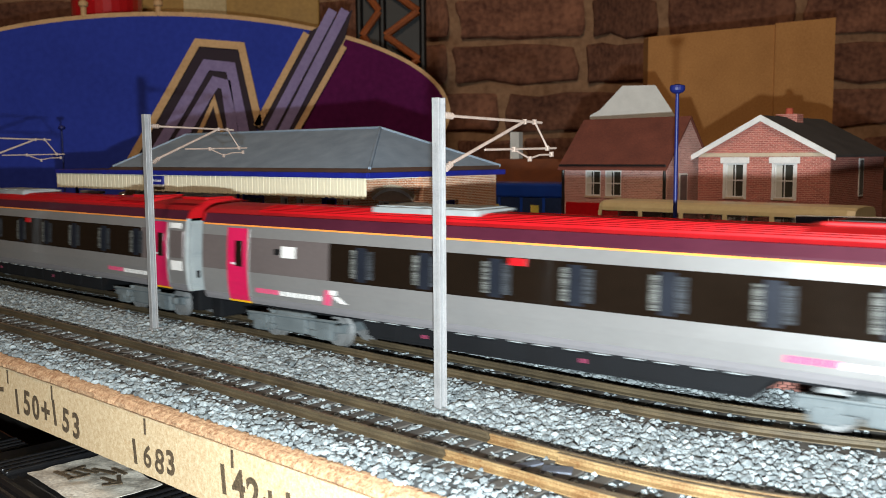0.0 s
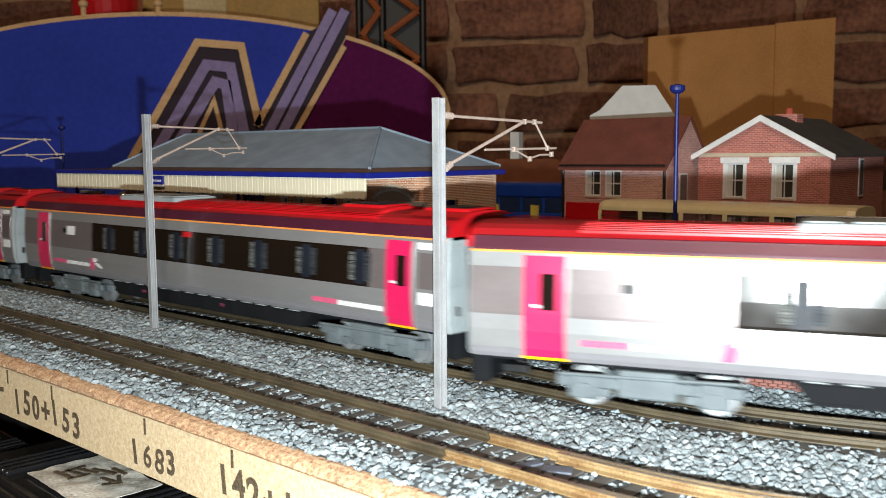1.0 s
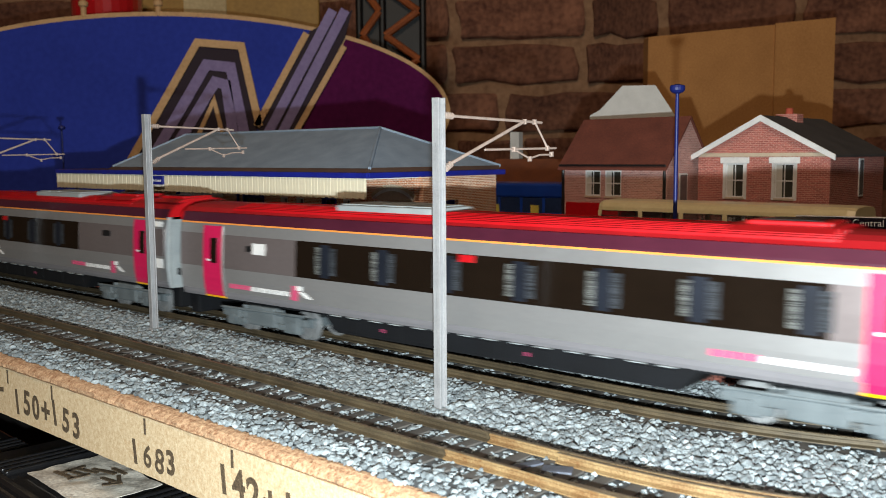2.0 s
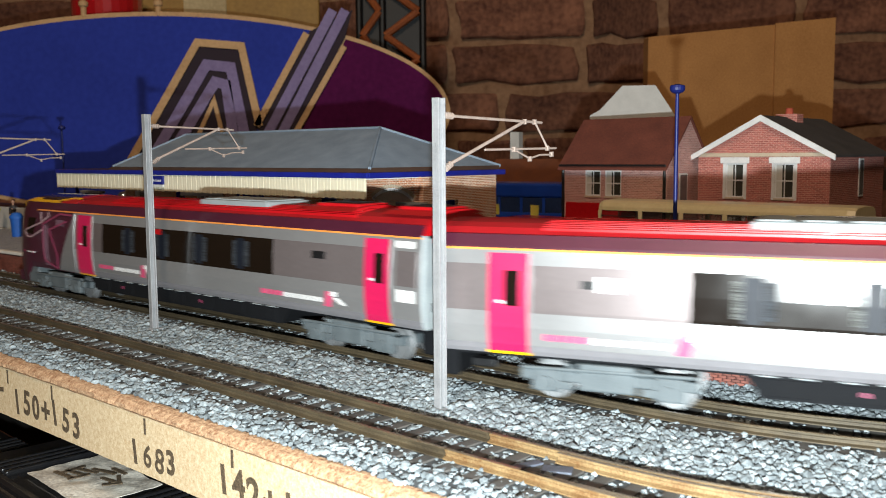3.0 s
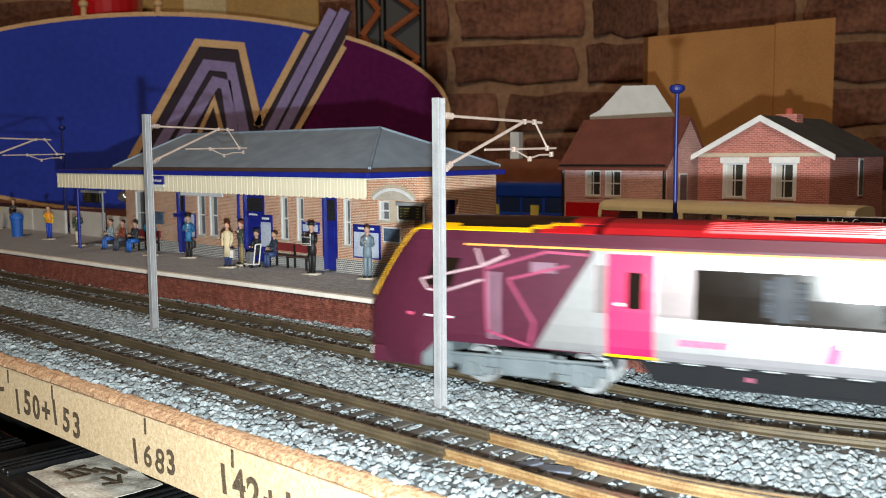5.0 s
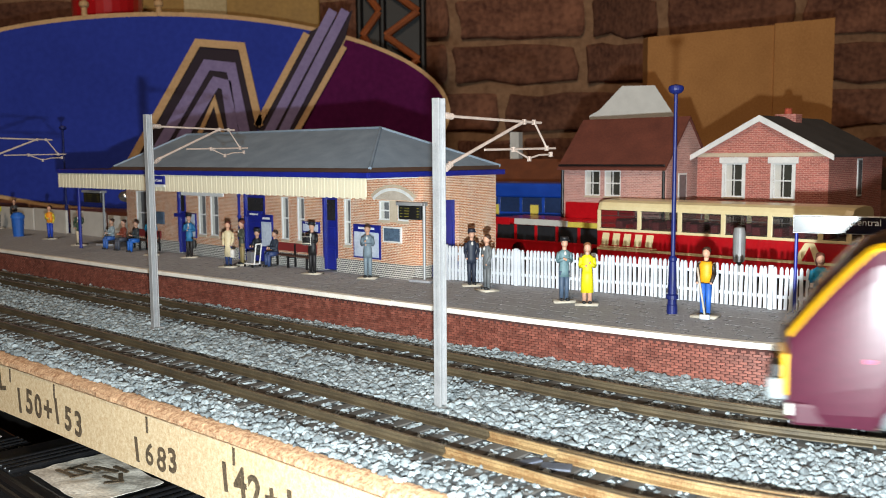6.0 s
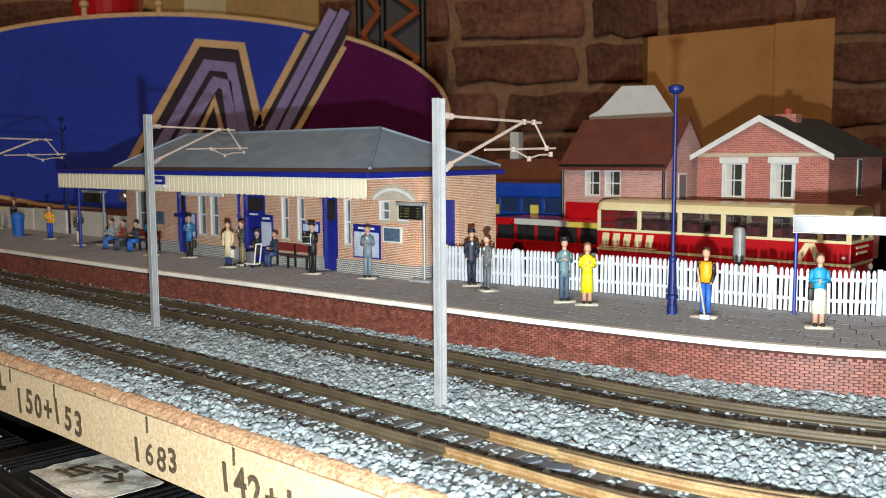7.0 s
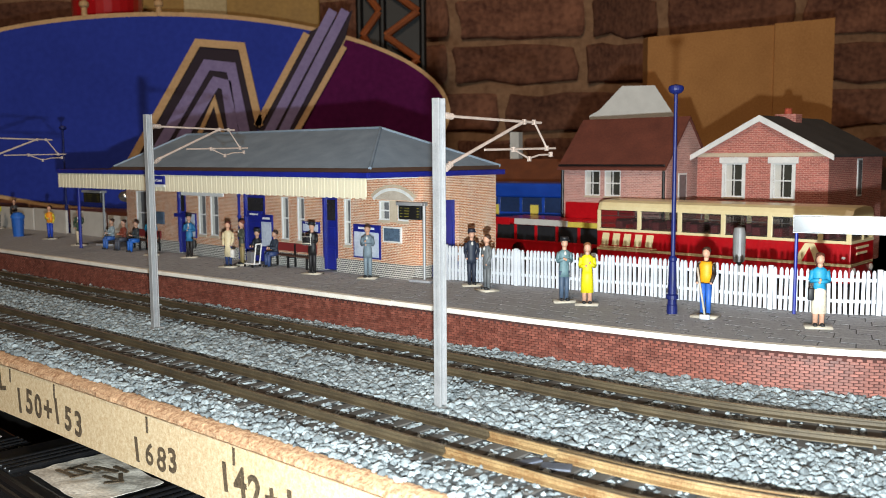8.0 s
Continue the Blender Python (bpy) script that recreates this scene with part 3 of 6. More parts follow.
def build_station():
    st = thing("station_building", "brick station with grey hipped roof and cream canopy", "station building", ST)
    wins = [(-245.4, -232.5, 9.0, 36.5), (-175.6, -167.6, 12.2, 36.0), (-163.4, -155.1, 12.2, 36.0), (-97.7, -91.5, 13.8, 36.4), (-84.6, -78.5, 13.8, 36.4), (-48.3, -43.1, 13.8, 36.6),
            (-23.5, -16.0, 27.2, 36.4), (-11.0, -3.8, 27.2, 36.4)]
    doors = [(-196.4, -189.2, 0.6, 37.2), (-129.6, -112.4, 0.6, 36.8), (-63.1, -53.9, 0.6, 37.4)]
    part("front_wall", wall_with_openings(B(), -257, 0, 0, 3, 6.8, 48.5, [(a, b, max(c, 6.8), d) for a, b, c, d in wins + doors]), M["sbrick"], st, "orange brick front wall")
    part("plinth", wall_with_openings(B(), -257, 0, -0.35, 3, 0, 6.8, [(a, b, 0.0, 6.8) for a, b, c, d in doors]), M["plinth"], st, "black and white chequered plinth")
    e = wall_with_openings(B(), 3, 56, -3, 0, 6.8, 48.5, [(12.5, 27.5, 6.8, 36.6)])
    e.transform(pose(0, 0, 0, 0, 0, 90))
    part("end_wall", e, M["sbrick"], st, "orange brick end wall")
    e = wall_with_openings(B(), 3, 56, -3, 0.35, 0, 6.8, [(12.5, 27.5, 0, 6.8)])
    e.transform(pose(0, 0, 0, 0, 0, 90) @ Matrix.Diagonal((1, -1, 1, 1)))
    part("plinth", e, M["plinth"], st, "black and white chequered plinth")
    bm = box(B(), -257, -254, 3, 56, 0, 48.5)
    box(bm, -254, 0, 53, 56, 0, 48.5)
    part("back_wall", bm, M["sbrick"], st)
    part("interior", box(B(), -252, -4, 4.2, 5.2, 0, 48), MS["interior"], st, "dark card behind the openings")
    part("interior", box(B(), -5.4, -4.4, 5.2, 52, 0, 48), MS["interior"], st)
    for a, b, c, d in wins[:6]:
        sash_window(st, a, b, c, d)
    for a, b, c, d in wins[6:]:
        sash_window(st, a, b, c, d)
    # brick arches over the pair of small windows and over the end door
    for x0, x1, face in ((-26.1, -1.1, "front"), (9.0, 31.0, "end")):
        cx, half = (x0 + x1) / 2, (x1 - x0) / 2
        arch = part("brick_arch", box(B(), -0.1, 0.1, -0.1, 0.1, -0.1, 0.1), M["stone_sill"], st, "shallow brick arch with pale headers")
        m_face = Matrix() if face == "front" else pose(0, 0, 0, 0, 0, 90)
        arch.matrix_basis = Matrix.Translation(m_face @ Vector((cx * MM, -0.25 * MM, 36.9 * MM)))
        for ring in range(2):
            for i in range(27):
                a = math.radians(-38 + 76 * i / 26)
                R = half / math.sin(math.radians(38))
                bm = box(B(), -0.36, 0.36, -0.35, 0.6, R + ring * 1.6, R + ring * 1.6 + 1.4, 0, Matrix.Rotation(a, 4, "Y"))
                bmesh.ops.translate(bm, vec=(0, 0, -R * math.cos(math.radians(38))), verts=bm.verts)
                if face == "end":
                    bm.transform(pose(0, 0, 0, 0, 0, 90) @ Matrix.Diagonal((1, 1, 1, 1)))
                part("arch_brick", bm, M["stone_sill"] if ring else M["white"], arch)
    R = 12.5 / math.sin(math.radians(38))
    arc = [(-13.6 + R * math.sin(t), 36.9 + R * math.cos(t) - R * math.cos(math.radians(38))) for t in np.linspace(radians(38), radians(-38), 15)]
    part("arch_panel", slab2(B(), arc, -0.2, 0.2), MY_PALE, st, "pale rendered panel in the arch")
    part("arch_panel", box(B(), -16.0, -11.0, -0.2, 0.1, 26.4, 36.6), M["stone_sill"], st)
    # doors
    for i, (a, b, c, d) in enumerate(doors):
        dr = part("door", box(B(), a + 0.3, b - 0.3, 0.8, 1.6, c, d - 0.2, 0.1), M["blue"], st, "blue panelled door")
        part("door_light", box(B(), a + 1.6, b - 1.6, 0.65, 0.85, d - 12, d - 1.6), M["glass"], dr)
        for z0, z1 in ((3.0, 11.0), (12.5, 22.0)):
            part("door_panel", box(B(), a + 2.0, b - 2.0, 0.55, 0.85, z0, z1, 0.2), M["blue"], dr)
        bm = box(B(), a - 0.9, a + 0.3, -0.3, 1.0, c, d + 0.6)
        box(bm, b - 0.3, b + 0.9, -0.3, 1.0, c, d + 0.6)
        part("door_frame", bm, M["blue"], dr)
    ed = part("door", box(B(), -1.6, -0.8, 12.8, 27.2, 0.6, 36.4, 0.1), M["blue"], st, "blue panelled door")
    part("door_frame", box(B(), -0.6, 0.5, 11.6, 13.0, 0.6, 37.0), M["blue"], ed)
    part("door_frame", box(B(), -0.6, 0.5, 27.0, 28.4, 0.6, 37.0), M["blue"], ed)
    # roof: hipped slates, blue gutter, canopy with boarded valance
    z0, z1 = 52.2, 71.2
    a, b, c, d = (-216, -30), (2.5, -30), (2.5, 60), (-216, 60)
    r0, r1 = (-208, 15), (-37, 15)
    bm = B()
    v = [bm.verts.new((*p, z0)) for p in (a, b, c, d)] + [bm.verts.new((*p, z1)) for p in (r0, r1)]
    for q in ((0, 1, 5, 4), (1, 2, 5), (2, 3, 4, 5), (3, 0, 4), (3, 2, 1, 0)):
        bm.faces.new([v[i] for i in q])
    roof = part("roof", bm, M["slate"], st, "smooth grey slate-card hipped roof")
    for p, q in (((*r1, z1), (*b, z0)), ((*r1, z1), (*c, z0)), ((*r0, z1), (*a, z0)), ((*r0, z1), (*r1, z1))):
        part("ridge_tile", tube(B(), p, q, 0.8, n=8), M["slate"], roof)
    bm = box(B(), -281, 3.0, -32.2, 60, 49.6, 50.5)
    slab2(bm, [(-32.0, 50.45), (-29.4, 52.4), (59, 52.4), (59, 50.45)], -218, 2.6, "yz")
    part("eaves_roof", bm, M["brown"], st, "brown felt over the eaves and canopy")
    bm = box(B(), -282, 4.4, -33.6, -32.0, 47.9, 50.4, 0.4)
    box(bm, 2.8, 4.4, -32.0, 62, 47.9, 50.4, 0.4)
    part("gutter", bm, M["blue"], st, "blue painted gutter")
    part("soffit", box(B(), -281, 2.6, -32, 0, 47.4, 47.9), M["white"], st)
    bm = box(B(), -281.4, 2.4, -32.3, -31.9, 39.8, 48.0)
    val = part("valance", bm, M["cream"], st, "cream boarded canopy valance")
    first = part("valance_board", box(B(), -1.03, 1.03, -0.55, 0, 0, 9.2, 0.12), M["cream"], val)
    slots = [(-280.4 + i * 2.2, -32.3, 0) for i in range(129)]
    for i, (x, y, a) in enumerate(slots):
        ob = first if i == 0 else new("valance_board", first.data)
        ob.parent = val
        ob.matrix_basis = mpose(x, y + (0.1 if i % 2 and not a else 0), 39.0 + (0.3 if i % 2 else 0), 0, 0, a)
    # dentils below the gutter
    bm = B()
    for i in range(14):
        box(bm, -17 + i * 1.25, -16.3 + i * 1.25, -0.6, 0, 44.4, 47.6)
    for i in range(40):
        box(bm, 0, 0.6, 1 + i * 1.35, 1.75 + i * 1.35, 44.4, 47.6)
    part("brick_dentils", bm, M["sbrick"], st)
    for xx, yy in ((-133.8, -1.0), (0.9, 54.5), (0.9, 29.5)):
        part("downpipe", tube(B(), (xx, yy, 1), (xx, yy, 48), 0.8), M["blue"], st)
        for zz in (12, 24, 36):
            part("pipe_clip", tube(B(), (xx, yy, zz), (xx, yy, zz + 1), 1.15), M["blue"], st)
    # boards on the wall
    poster(st, -40.8, -22.1, 8.2, 24.6)
    poster(st, -113.8, -103.6, 8.5, 26.5, -1.2)
    poster(st, -79.5, -66.2, 18.5, 24.2, -0.4)
    poster(st, -189.0, -177.5, 10.0, 24.5, -0.3, False)
    nb = part("notice_board", box(B(), -20.2, -7.8, -0.8, 0, 16.8, 24.4, 0.2), M["white"], st)
    part("notice", box(B(), -19.2, -8.8, -0.95, -0.78, 17.6, 23.6), MS["board"], nb, "blue-grey timetable")
    part("notice_board", box(B(), -221, -212, -0.8, 0, 16.5, 24.2, 0.2), MS["board"], st)
    part("fascia_sign", box(B(), -189.7, -147.2, -2.2, -1.4, 35.0, 37.4, 0.2), M["white"], st, "long white sign under the canopy")
    part("door_sign", box(B(), -127, -114, -0.7, 0.4, 24.5, 28.0, 0.1), M["blue"], st)
    part("door_sign", box(B(), -200, -187, -1.2, -0.3, 21.8, 24.0, 0.1), M["blue"], st)
    part("door_sign_lettering", box(B(), -124.5, -117, -0.85, -0.68, 25.8, 26.7), M["white"], st, "white bar in place of lettering")
    hs = part("hanging_sign", box(B(), -169.5, -155.5, -34.0, -33.0, 42.8, 47.4, 0.1), M["blue"], st, "small blue station sign on the valance")
    part("sign_strip", box(B(), -169.5, -155.5, -34.15, -33.2, 41.5, 42.7), M["white"], hs)
    letters("Hyde Central", 1.5, M["white"], hs, mpose(-162.4, -34.05, 44.3, 90), "sign_lettering", "white station name", 0.05, 0.9)
    # canopy posts
    for xx in (-273,):
        part("canopy_post", tube(B(), (xx, -24, 0), (xx, -24, 47.5), 1.0), M["blue"], st)
    return st


build_station()


def build_display(x, y, turn, z_top=38.0, w=20.0):
    d = thing("departure_display", "grey post with a black and amber departure board", "departure board", mpose(x, y, PT, 0, 0, turn))
    part("post", tube(B(), (0, 0, 0), (0, 0, z_top - 0.5), 0.75), M["steel"], d)
    part("base", box(B(), -7, 5, -3, 3, 0, 1.2, 0.3), M["slab"], d)
    case = part("display_case", box(B(), -w, -0.8, -1.6, 1.6, z_top - 8.0, z_top - 1.6, 0.4), M["dark"], d, "black display case with amber text bars")
    part("case_roof", box(B(), -w - 1, 0.5, -2.4, 2.4, z_top - 1.6, z_top, 0.3), M["steel"], case)
    rng = random.Random(3)
    for i in range(4):
        for a, b in ((0.08, 0.18), (0.26, 0.52), (0.78, 0.9)):
            part("text_bar", box(B(), -w + w * a, -w + w * (b - rng.uniform(0, 0.08)), -1.75, -1.55, z_top - 2.85 - i * 1.3, z_top - 2.6 - i * 1.3), MS["amber"], case)
    return d


build_display(-8.5, 423 - 8, -35, 36.4, 13.5)
build_display(-221.9, 600, -42, 36, 24)


def build_bench(lx):
    b = thing("platform_bench", "brown wooden platform bench with a faded red back", "bench", ST @ mpose(lx, -8, 0))
    for i in range(3):
        part("seat_slat", box(B(), -17, 17, 1.2 + i * 1.7, 2.6 + i * 1.7, 6.0, 6.5, 0.12), MS["brownwood"], b)
    part("backrest", box(B(), -17, 17, 6.6, 7.2, 8.0, 12.4, 0.2), MS["red"], b, "faded red bench back")
    for xx in (-15, 0, 15):
        bm = box(B(), xx - 0.5, xx + 0.5, 1.4, 2.2, 0, 6)
        box(bm, xx - 0.5, xx + 0.5, 6.2, 7.0, 0, 12)
        box(bm, xx - 0.5, xx + 0.5, 1.4, 7.0, 5.2, 6.0)
        part("bench_leg", bm, M["dark"], b)
    return b


build_bench(-85)
build_bench(-232)
# ---- train ----
RZ = 2.6
def ribbed_mat(name, c1, c2):
    """Fine uneven horizontal ribs."""
    m = mat(name, c1, c2, rough=0.7, spec=0.2)
    nt = m.node_tree
    tc, mp = nt.nodes.new("ShaderNodeTexCoord"), nt.nodes.new("ShaderNodeMapping")
    mp.inputs["Scale"].default_value = (0.03, 0.03, 1.0)
    nt.links.new(tc.outputs["Object"], mp.inputs["Vector"])
    for n in nt.nodes:
        if n.type == "TEX_NOISE":
            n.inputs["Scale"].default_value = 3200
            nt.links.new(mp.outputs[0], n.inputs["Vector"])
    return m


TR = dict(
    silver=mat("silver_grey_train_paint", (168, 167, 168), (158, 157, 158), rough=0.36, metal=0.6, grain=1.5, patch=30, coat=0.4),
    sill=mat("darker_grey_sill_paint", (132, 130, 134), (120, 118, 122), rough=0.45, metal=0.2, grain=1.5, patch=30),
    taupe=mat("warm_grey_panel_paint", (136, 126, 126), (126, 116, 116), rough=0.36, metal=0.55, grain=1.5, patch=30, coat=0.3),
    magenta=mat("magenta_door_paint", (200, 28, 82), (184, 22, 74), rough=0.4, grain=1.5, patch=20, coat=0.3),
    maroon=mat("dark_maroon_paint", (74, 26, 44), (60, 20, 36), rough=0.4, grain=1.5, patch=30, coat=0.25, spec=0.5),
    red=mat("bright_red_roof_paint", (188, 16, 26), (160, 10, 18), rough=0.42, grain=1.5, patch=20, coat=0.2),
    # darker copy of the roof red, painting the shade between its ribs
    roof=mat("rib_shade_red_paint", (164, 18, 26), (138, 12, 20), rough=0.5, grain=1.5, patch=20),
    orange=mat("orange_line_paint", (240, 150, 70), rough=0.5),
    yellow=mat("warning_yellow_paint", (246, 190, 10), (232, 170, 0), rough=0.4, coat=0.3),
    glass=glass_mat("tinted_train_glazing", (24, 17, 12), 0.14),
    pillar=mat("dark_window_pillar", (30, 34, 44), (20, 23, 30), spec=0.2, rough=0.5),
    blind=ribbed_mat("ribbed_grey_blind", (106, 108, 106), (20, 18, 15)),
    # the same blind again, its dimming behind glass put into the colour
    blind_dim=ribbed_mat("glass_dimmed_blind", (58, 62, 68), (24, 25, 27)),
    under=mat("black_underframe", (17, 19, 23), (11, 12, 15), rough=0.8, spec=0.2, grain=0.6, patch=10, bump=0.05),
    bogie=mat("grey_bogie_plastic", (98, 106, 110), (74, 82, 86), rough=0.6, grain=0.5, patch=6, bump=0.05),
    tyre=mat("blackened_tyre", (70, 68, 66), (48, 46, 44), rough=0.4, metal=0.8),
    bright=mat("bright_wheel_steel", (160, 162, 164), (126, 128, 130), rough=0.5, metal=0.5),
    white=M["white"], dark=M["dark"],
    mauve=mat("mauve_grey_paint", (122, 92, 108), rough=0.45),
    pale=mat("pale_pink_paint", (190, 160, 166), rough=0.45),
    rose=mat("dull_rose_paint", (150, 60, 92), rough=0.45),
    pink=mat("pink_lettering", (216, 84, 122), rough=0.5),
    gang=mat("grey_gangway", (156, 163, 165), (130, 138, 142), rough=0.6),
    lamp=mat("lamp_lens", (240, 240, 236), rough=0.15, coat=0.5),
)
SIDE_Z = (13.0, 14.2, 16.0, 21.0, 26.0, 32.0, 38.4, 42.4, 43.6, 46.6, 48.4, 49.5, 50.0, 50.2)
SIDE_Y = (16.4, 17.0, 17.5, 18.0, 18.1, 17.9, 17.4, 16.9, 16.6, 15.2, 12.6, 9.0, 4.5, 0.0)


def side_y(z):
    return float(np.interp(z, SIDE_Z, SIDE_Y))


def skin(bm, x0, x1, z0, z1, off=0.0, side=-1, shear=0.0, deep=0.5, taper=None, lean=0.0):
    """A curved sheet of the body side between two heights, with its edges turned in. shear: forward lean of its ends, per mm of height."""
    zs = sorted({z0, z1, *[z for z in SIDE_Z if z0 < z < z1], *np.linspace(z0, z1, 4)})
    n = max(1, int(abs(x1 - x0) / 20))
    grid = []
    for i in range(n + 1):
        x = x0 + (x1 - x0) * i / n
        col = []
        for z in zs:
            xx = x + shear * (z - z0) + lean * (z - z0) * (1 - i / n)
            k = taper(xx) if taper else 1.0
            col.append((xx, side * (side_y(z) * k + off), z))
        grid.append(col)
    V = [[bm.verts.new(c) for c in col] for col in grid]
    I = [[bm.verts.new((c[0], c[1] - side * deep, c[2])) for c in col] for col in grid]
    m = len(zs)
    for i in range(n):
        for j in range(m - 1):
            bm.faces.new((V[i][j], V[i + 1][j], V[i + 1][j + 1], V[i][j + 1]))
        bm.faces.new((V[i][0], V[i + 1][0], I[i + 1][0], I[i][0]))
        bm.faces.new((V[i][m - 1], V[i + 1][m - 1], I[i + 1][m - 1], I[i][m - 1]))
    for i in (0, n):
        for j in range(m - 1):
            bm.faces.new((V[i][j], V[i][j + 1], I[i][j + 1], I[i][j]))
    return bm


def both(name, material, parent, *a, label="", **k):
    made = []
    for side in (-1, 1):
        made.append(part(name, skin(B(), *a, side=side, **k), material, parent, label, smooth=False))
    return made


WHEELS = []


def build_bogie(car, x):
    bg = part("bogie", box(B(), x - 22, x + 22, -11, 11, 5.0, 8.5, 0.5), TR["bogie"], car, "grey plastic bogie")
    for side in (-1, 1):
        bm = box(B(), x - 24.5, x + 24.5, side * 15.2 - 0.9, side * 15.2 + 0.9, 6.2, 9.2, 0.5)
        box(bm, x - 8, x + 8, side * 15.2 - 1.4, side * 15.2 + 1.4, 4.2, 11.8, 0.6)
        for e in (-17, 17):
            box(bm, x + e - 4.2, x + e + 4.2, side * 15.2 - 1.5, side * 15.2 + 1.5, 3.2, 9.8, 0.7)
            tube(bm, (x + e, side * 15, 5.6), (x + e, side * 17.3, 5.6), 2.1, n=12)
            tube(bm, (x + e * 0.62, side * 15.4, 6.5), (x + e * 0.62, side * 15.4, 11.5), 1.0)
        tube(bm, (x - 24, side * 16.4, 9.6), (x + 24, side * 16.4, 10.4), 0.55)
        box(bm, x + 9.5, x + 13, side * 16 - 0.8, side * 16 + 0.8, 4.2, 6.4, 0.3)
        box(bm, x - 13, x - 9.5, side * 16 - 0.8, side * 16 + 0.8, 4.2, 6.4, 0.3)
        part("side_frame", bm, TR["bogie"], bg)
    for e in (-17, 17):
        bm = B()
        for side in (-1, 1):
            lathe_y = [(5.6, 6.6), (6.3, 6.6), (6.3, 7.2), (5.5, 7.6), (5.4, 9.4), (1.2, 9.4)]
            n = 24
            rings = [[bm.verts.new((r * math.cos(2 * math.pi * i / n), side * yy, r * math.sin(2 * math.pi * i / n))) for i in range(n)] for r, yy in lathe_y]
            for p, q in zip(rings, rings[1:]):
                for i in range(n):
                    bm.faces.new((p[i], p[(i + 1) % n], q[(i + 1) % n], q[i]))
            bm.faces.new(rings[0]), bm.faces.new(rings[-1])
            for i in range(3):
                a = i * 2.094
                box(bm, 2.0, 4.2, side * 9.4 - 0.15, side * 9.4 + 0.15, -0.5, 0.5, 0, Matrix.Rotation(a, 4, "Y"))
        tube(bm, (0, -9, 0), (0, 9, 0), 1.0)
        w = part("wheelset", bm, TR["bright"], bg, "bright steel wheels on an axle")
        w.location = (MM * (x + e), 0, MM * 5.45)
        WHEELS.append((w, x + e))
    return bg


def roof_part(bm, x0, x1, z_lo, rise=0.0):
    zs = [z for z in SIDE_Z if z >= z_lo]
    prof = [(-side_y(z), z + rise) for z in zs] + [(side_y(z), z + rise) for z in zs[::-1][1:]]
    n = max(1, int((x1 - x0) / 30))
    rows = [[bm.verts.new((x0 + (x1 - x0) * i / n, y, z)) for y, z in prof] for i in range(n + 1)]
    for a, b in zip(rows, rows[1:]):
        for i in range(len(prof)):
            bm.faces.new((a[i], a[(i + 1) % len(prof)], b[(i + 1) % len(prof)], b[i]))
    bm.faces.new(rows[0]), bm.faces.new(rows[-1][::-1])
    return bm


def logo(car, x, side, flip=1):
    """The side lettering as plain bars and a cross of two bent strips."""
    for k in range(5):
        part("logo_bar", skin(B(), x + k * 2.6, x + k * 2.6 + 2.2, 17.7, 19.5, 0.12, side, shear=0.15), TR["pink"], car, "pink bar in place of lettering")
    for k in range(7):
        part("logo_bar", skin(B(), x + 13.4 + k * 3.2, x + 15.7 + k * 3.2, 17.6, 19.3, 0.12, side, shear=0.15), TR["white"], car, "white bar in place of lettering")
    part("logo_mark", skin(B(), x + 36.0, x + 39.6, 16.3, 21.8, 0.12, side, shear=0.25), TR["pink"], car)
    part("logo_mark", skin(B(), x + 44.6, x + 47.6, 17.5, 19.8, 0.15, side, shear=-1.7), TR["white"], car)
    part("logo_mark", skin(B(), x + 39.4, x + 42.6, 20.2, 21.9, 0.15, side, shear=0.3), TR["white"], car)


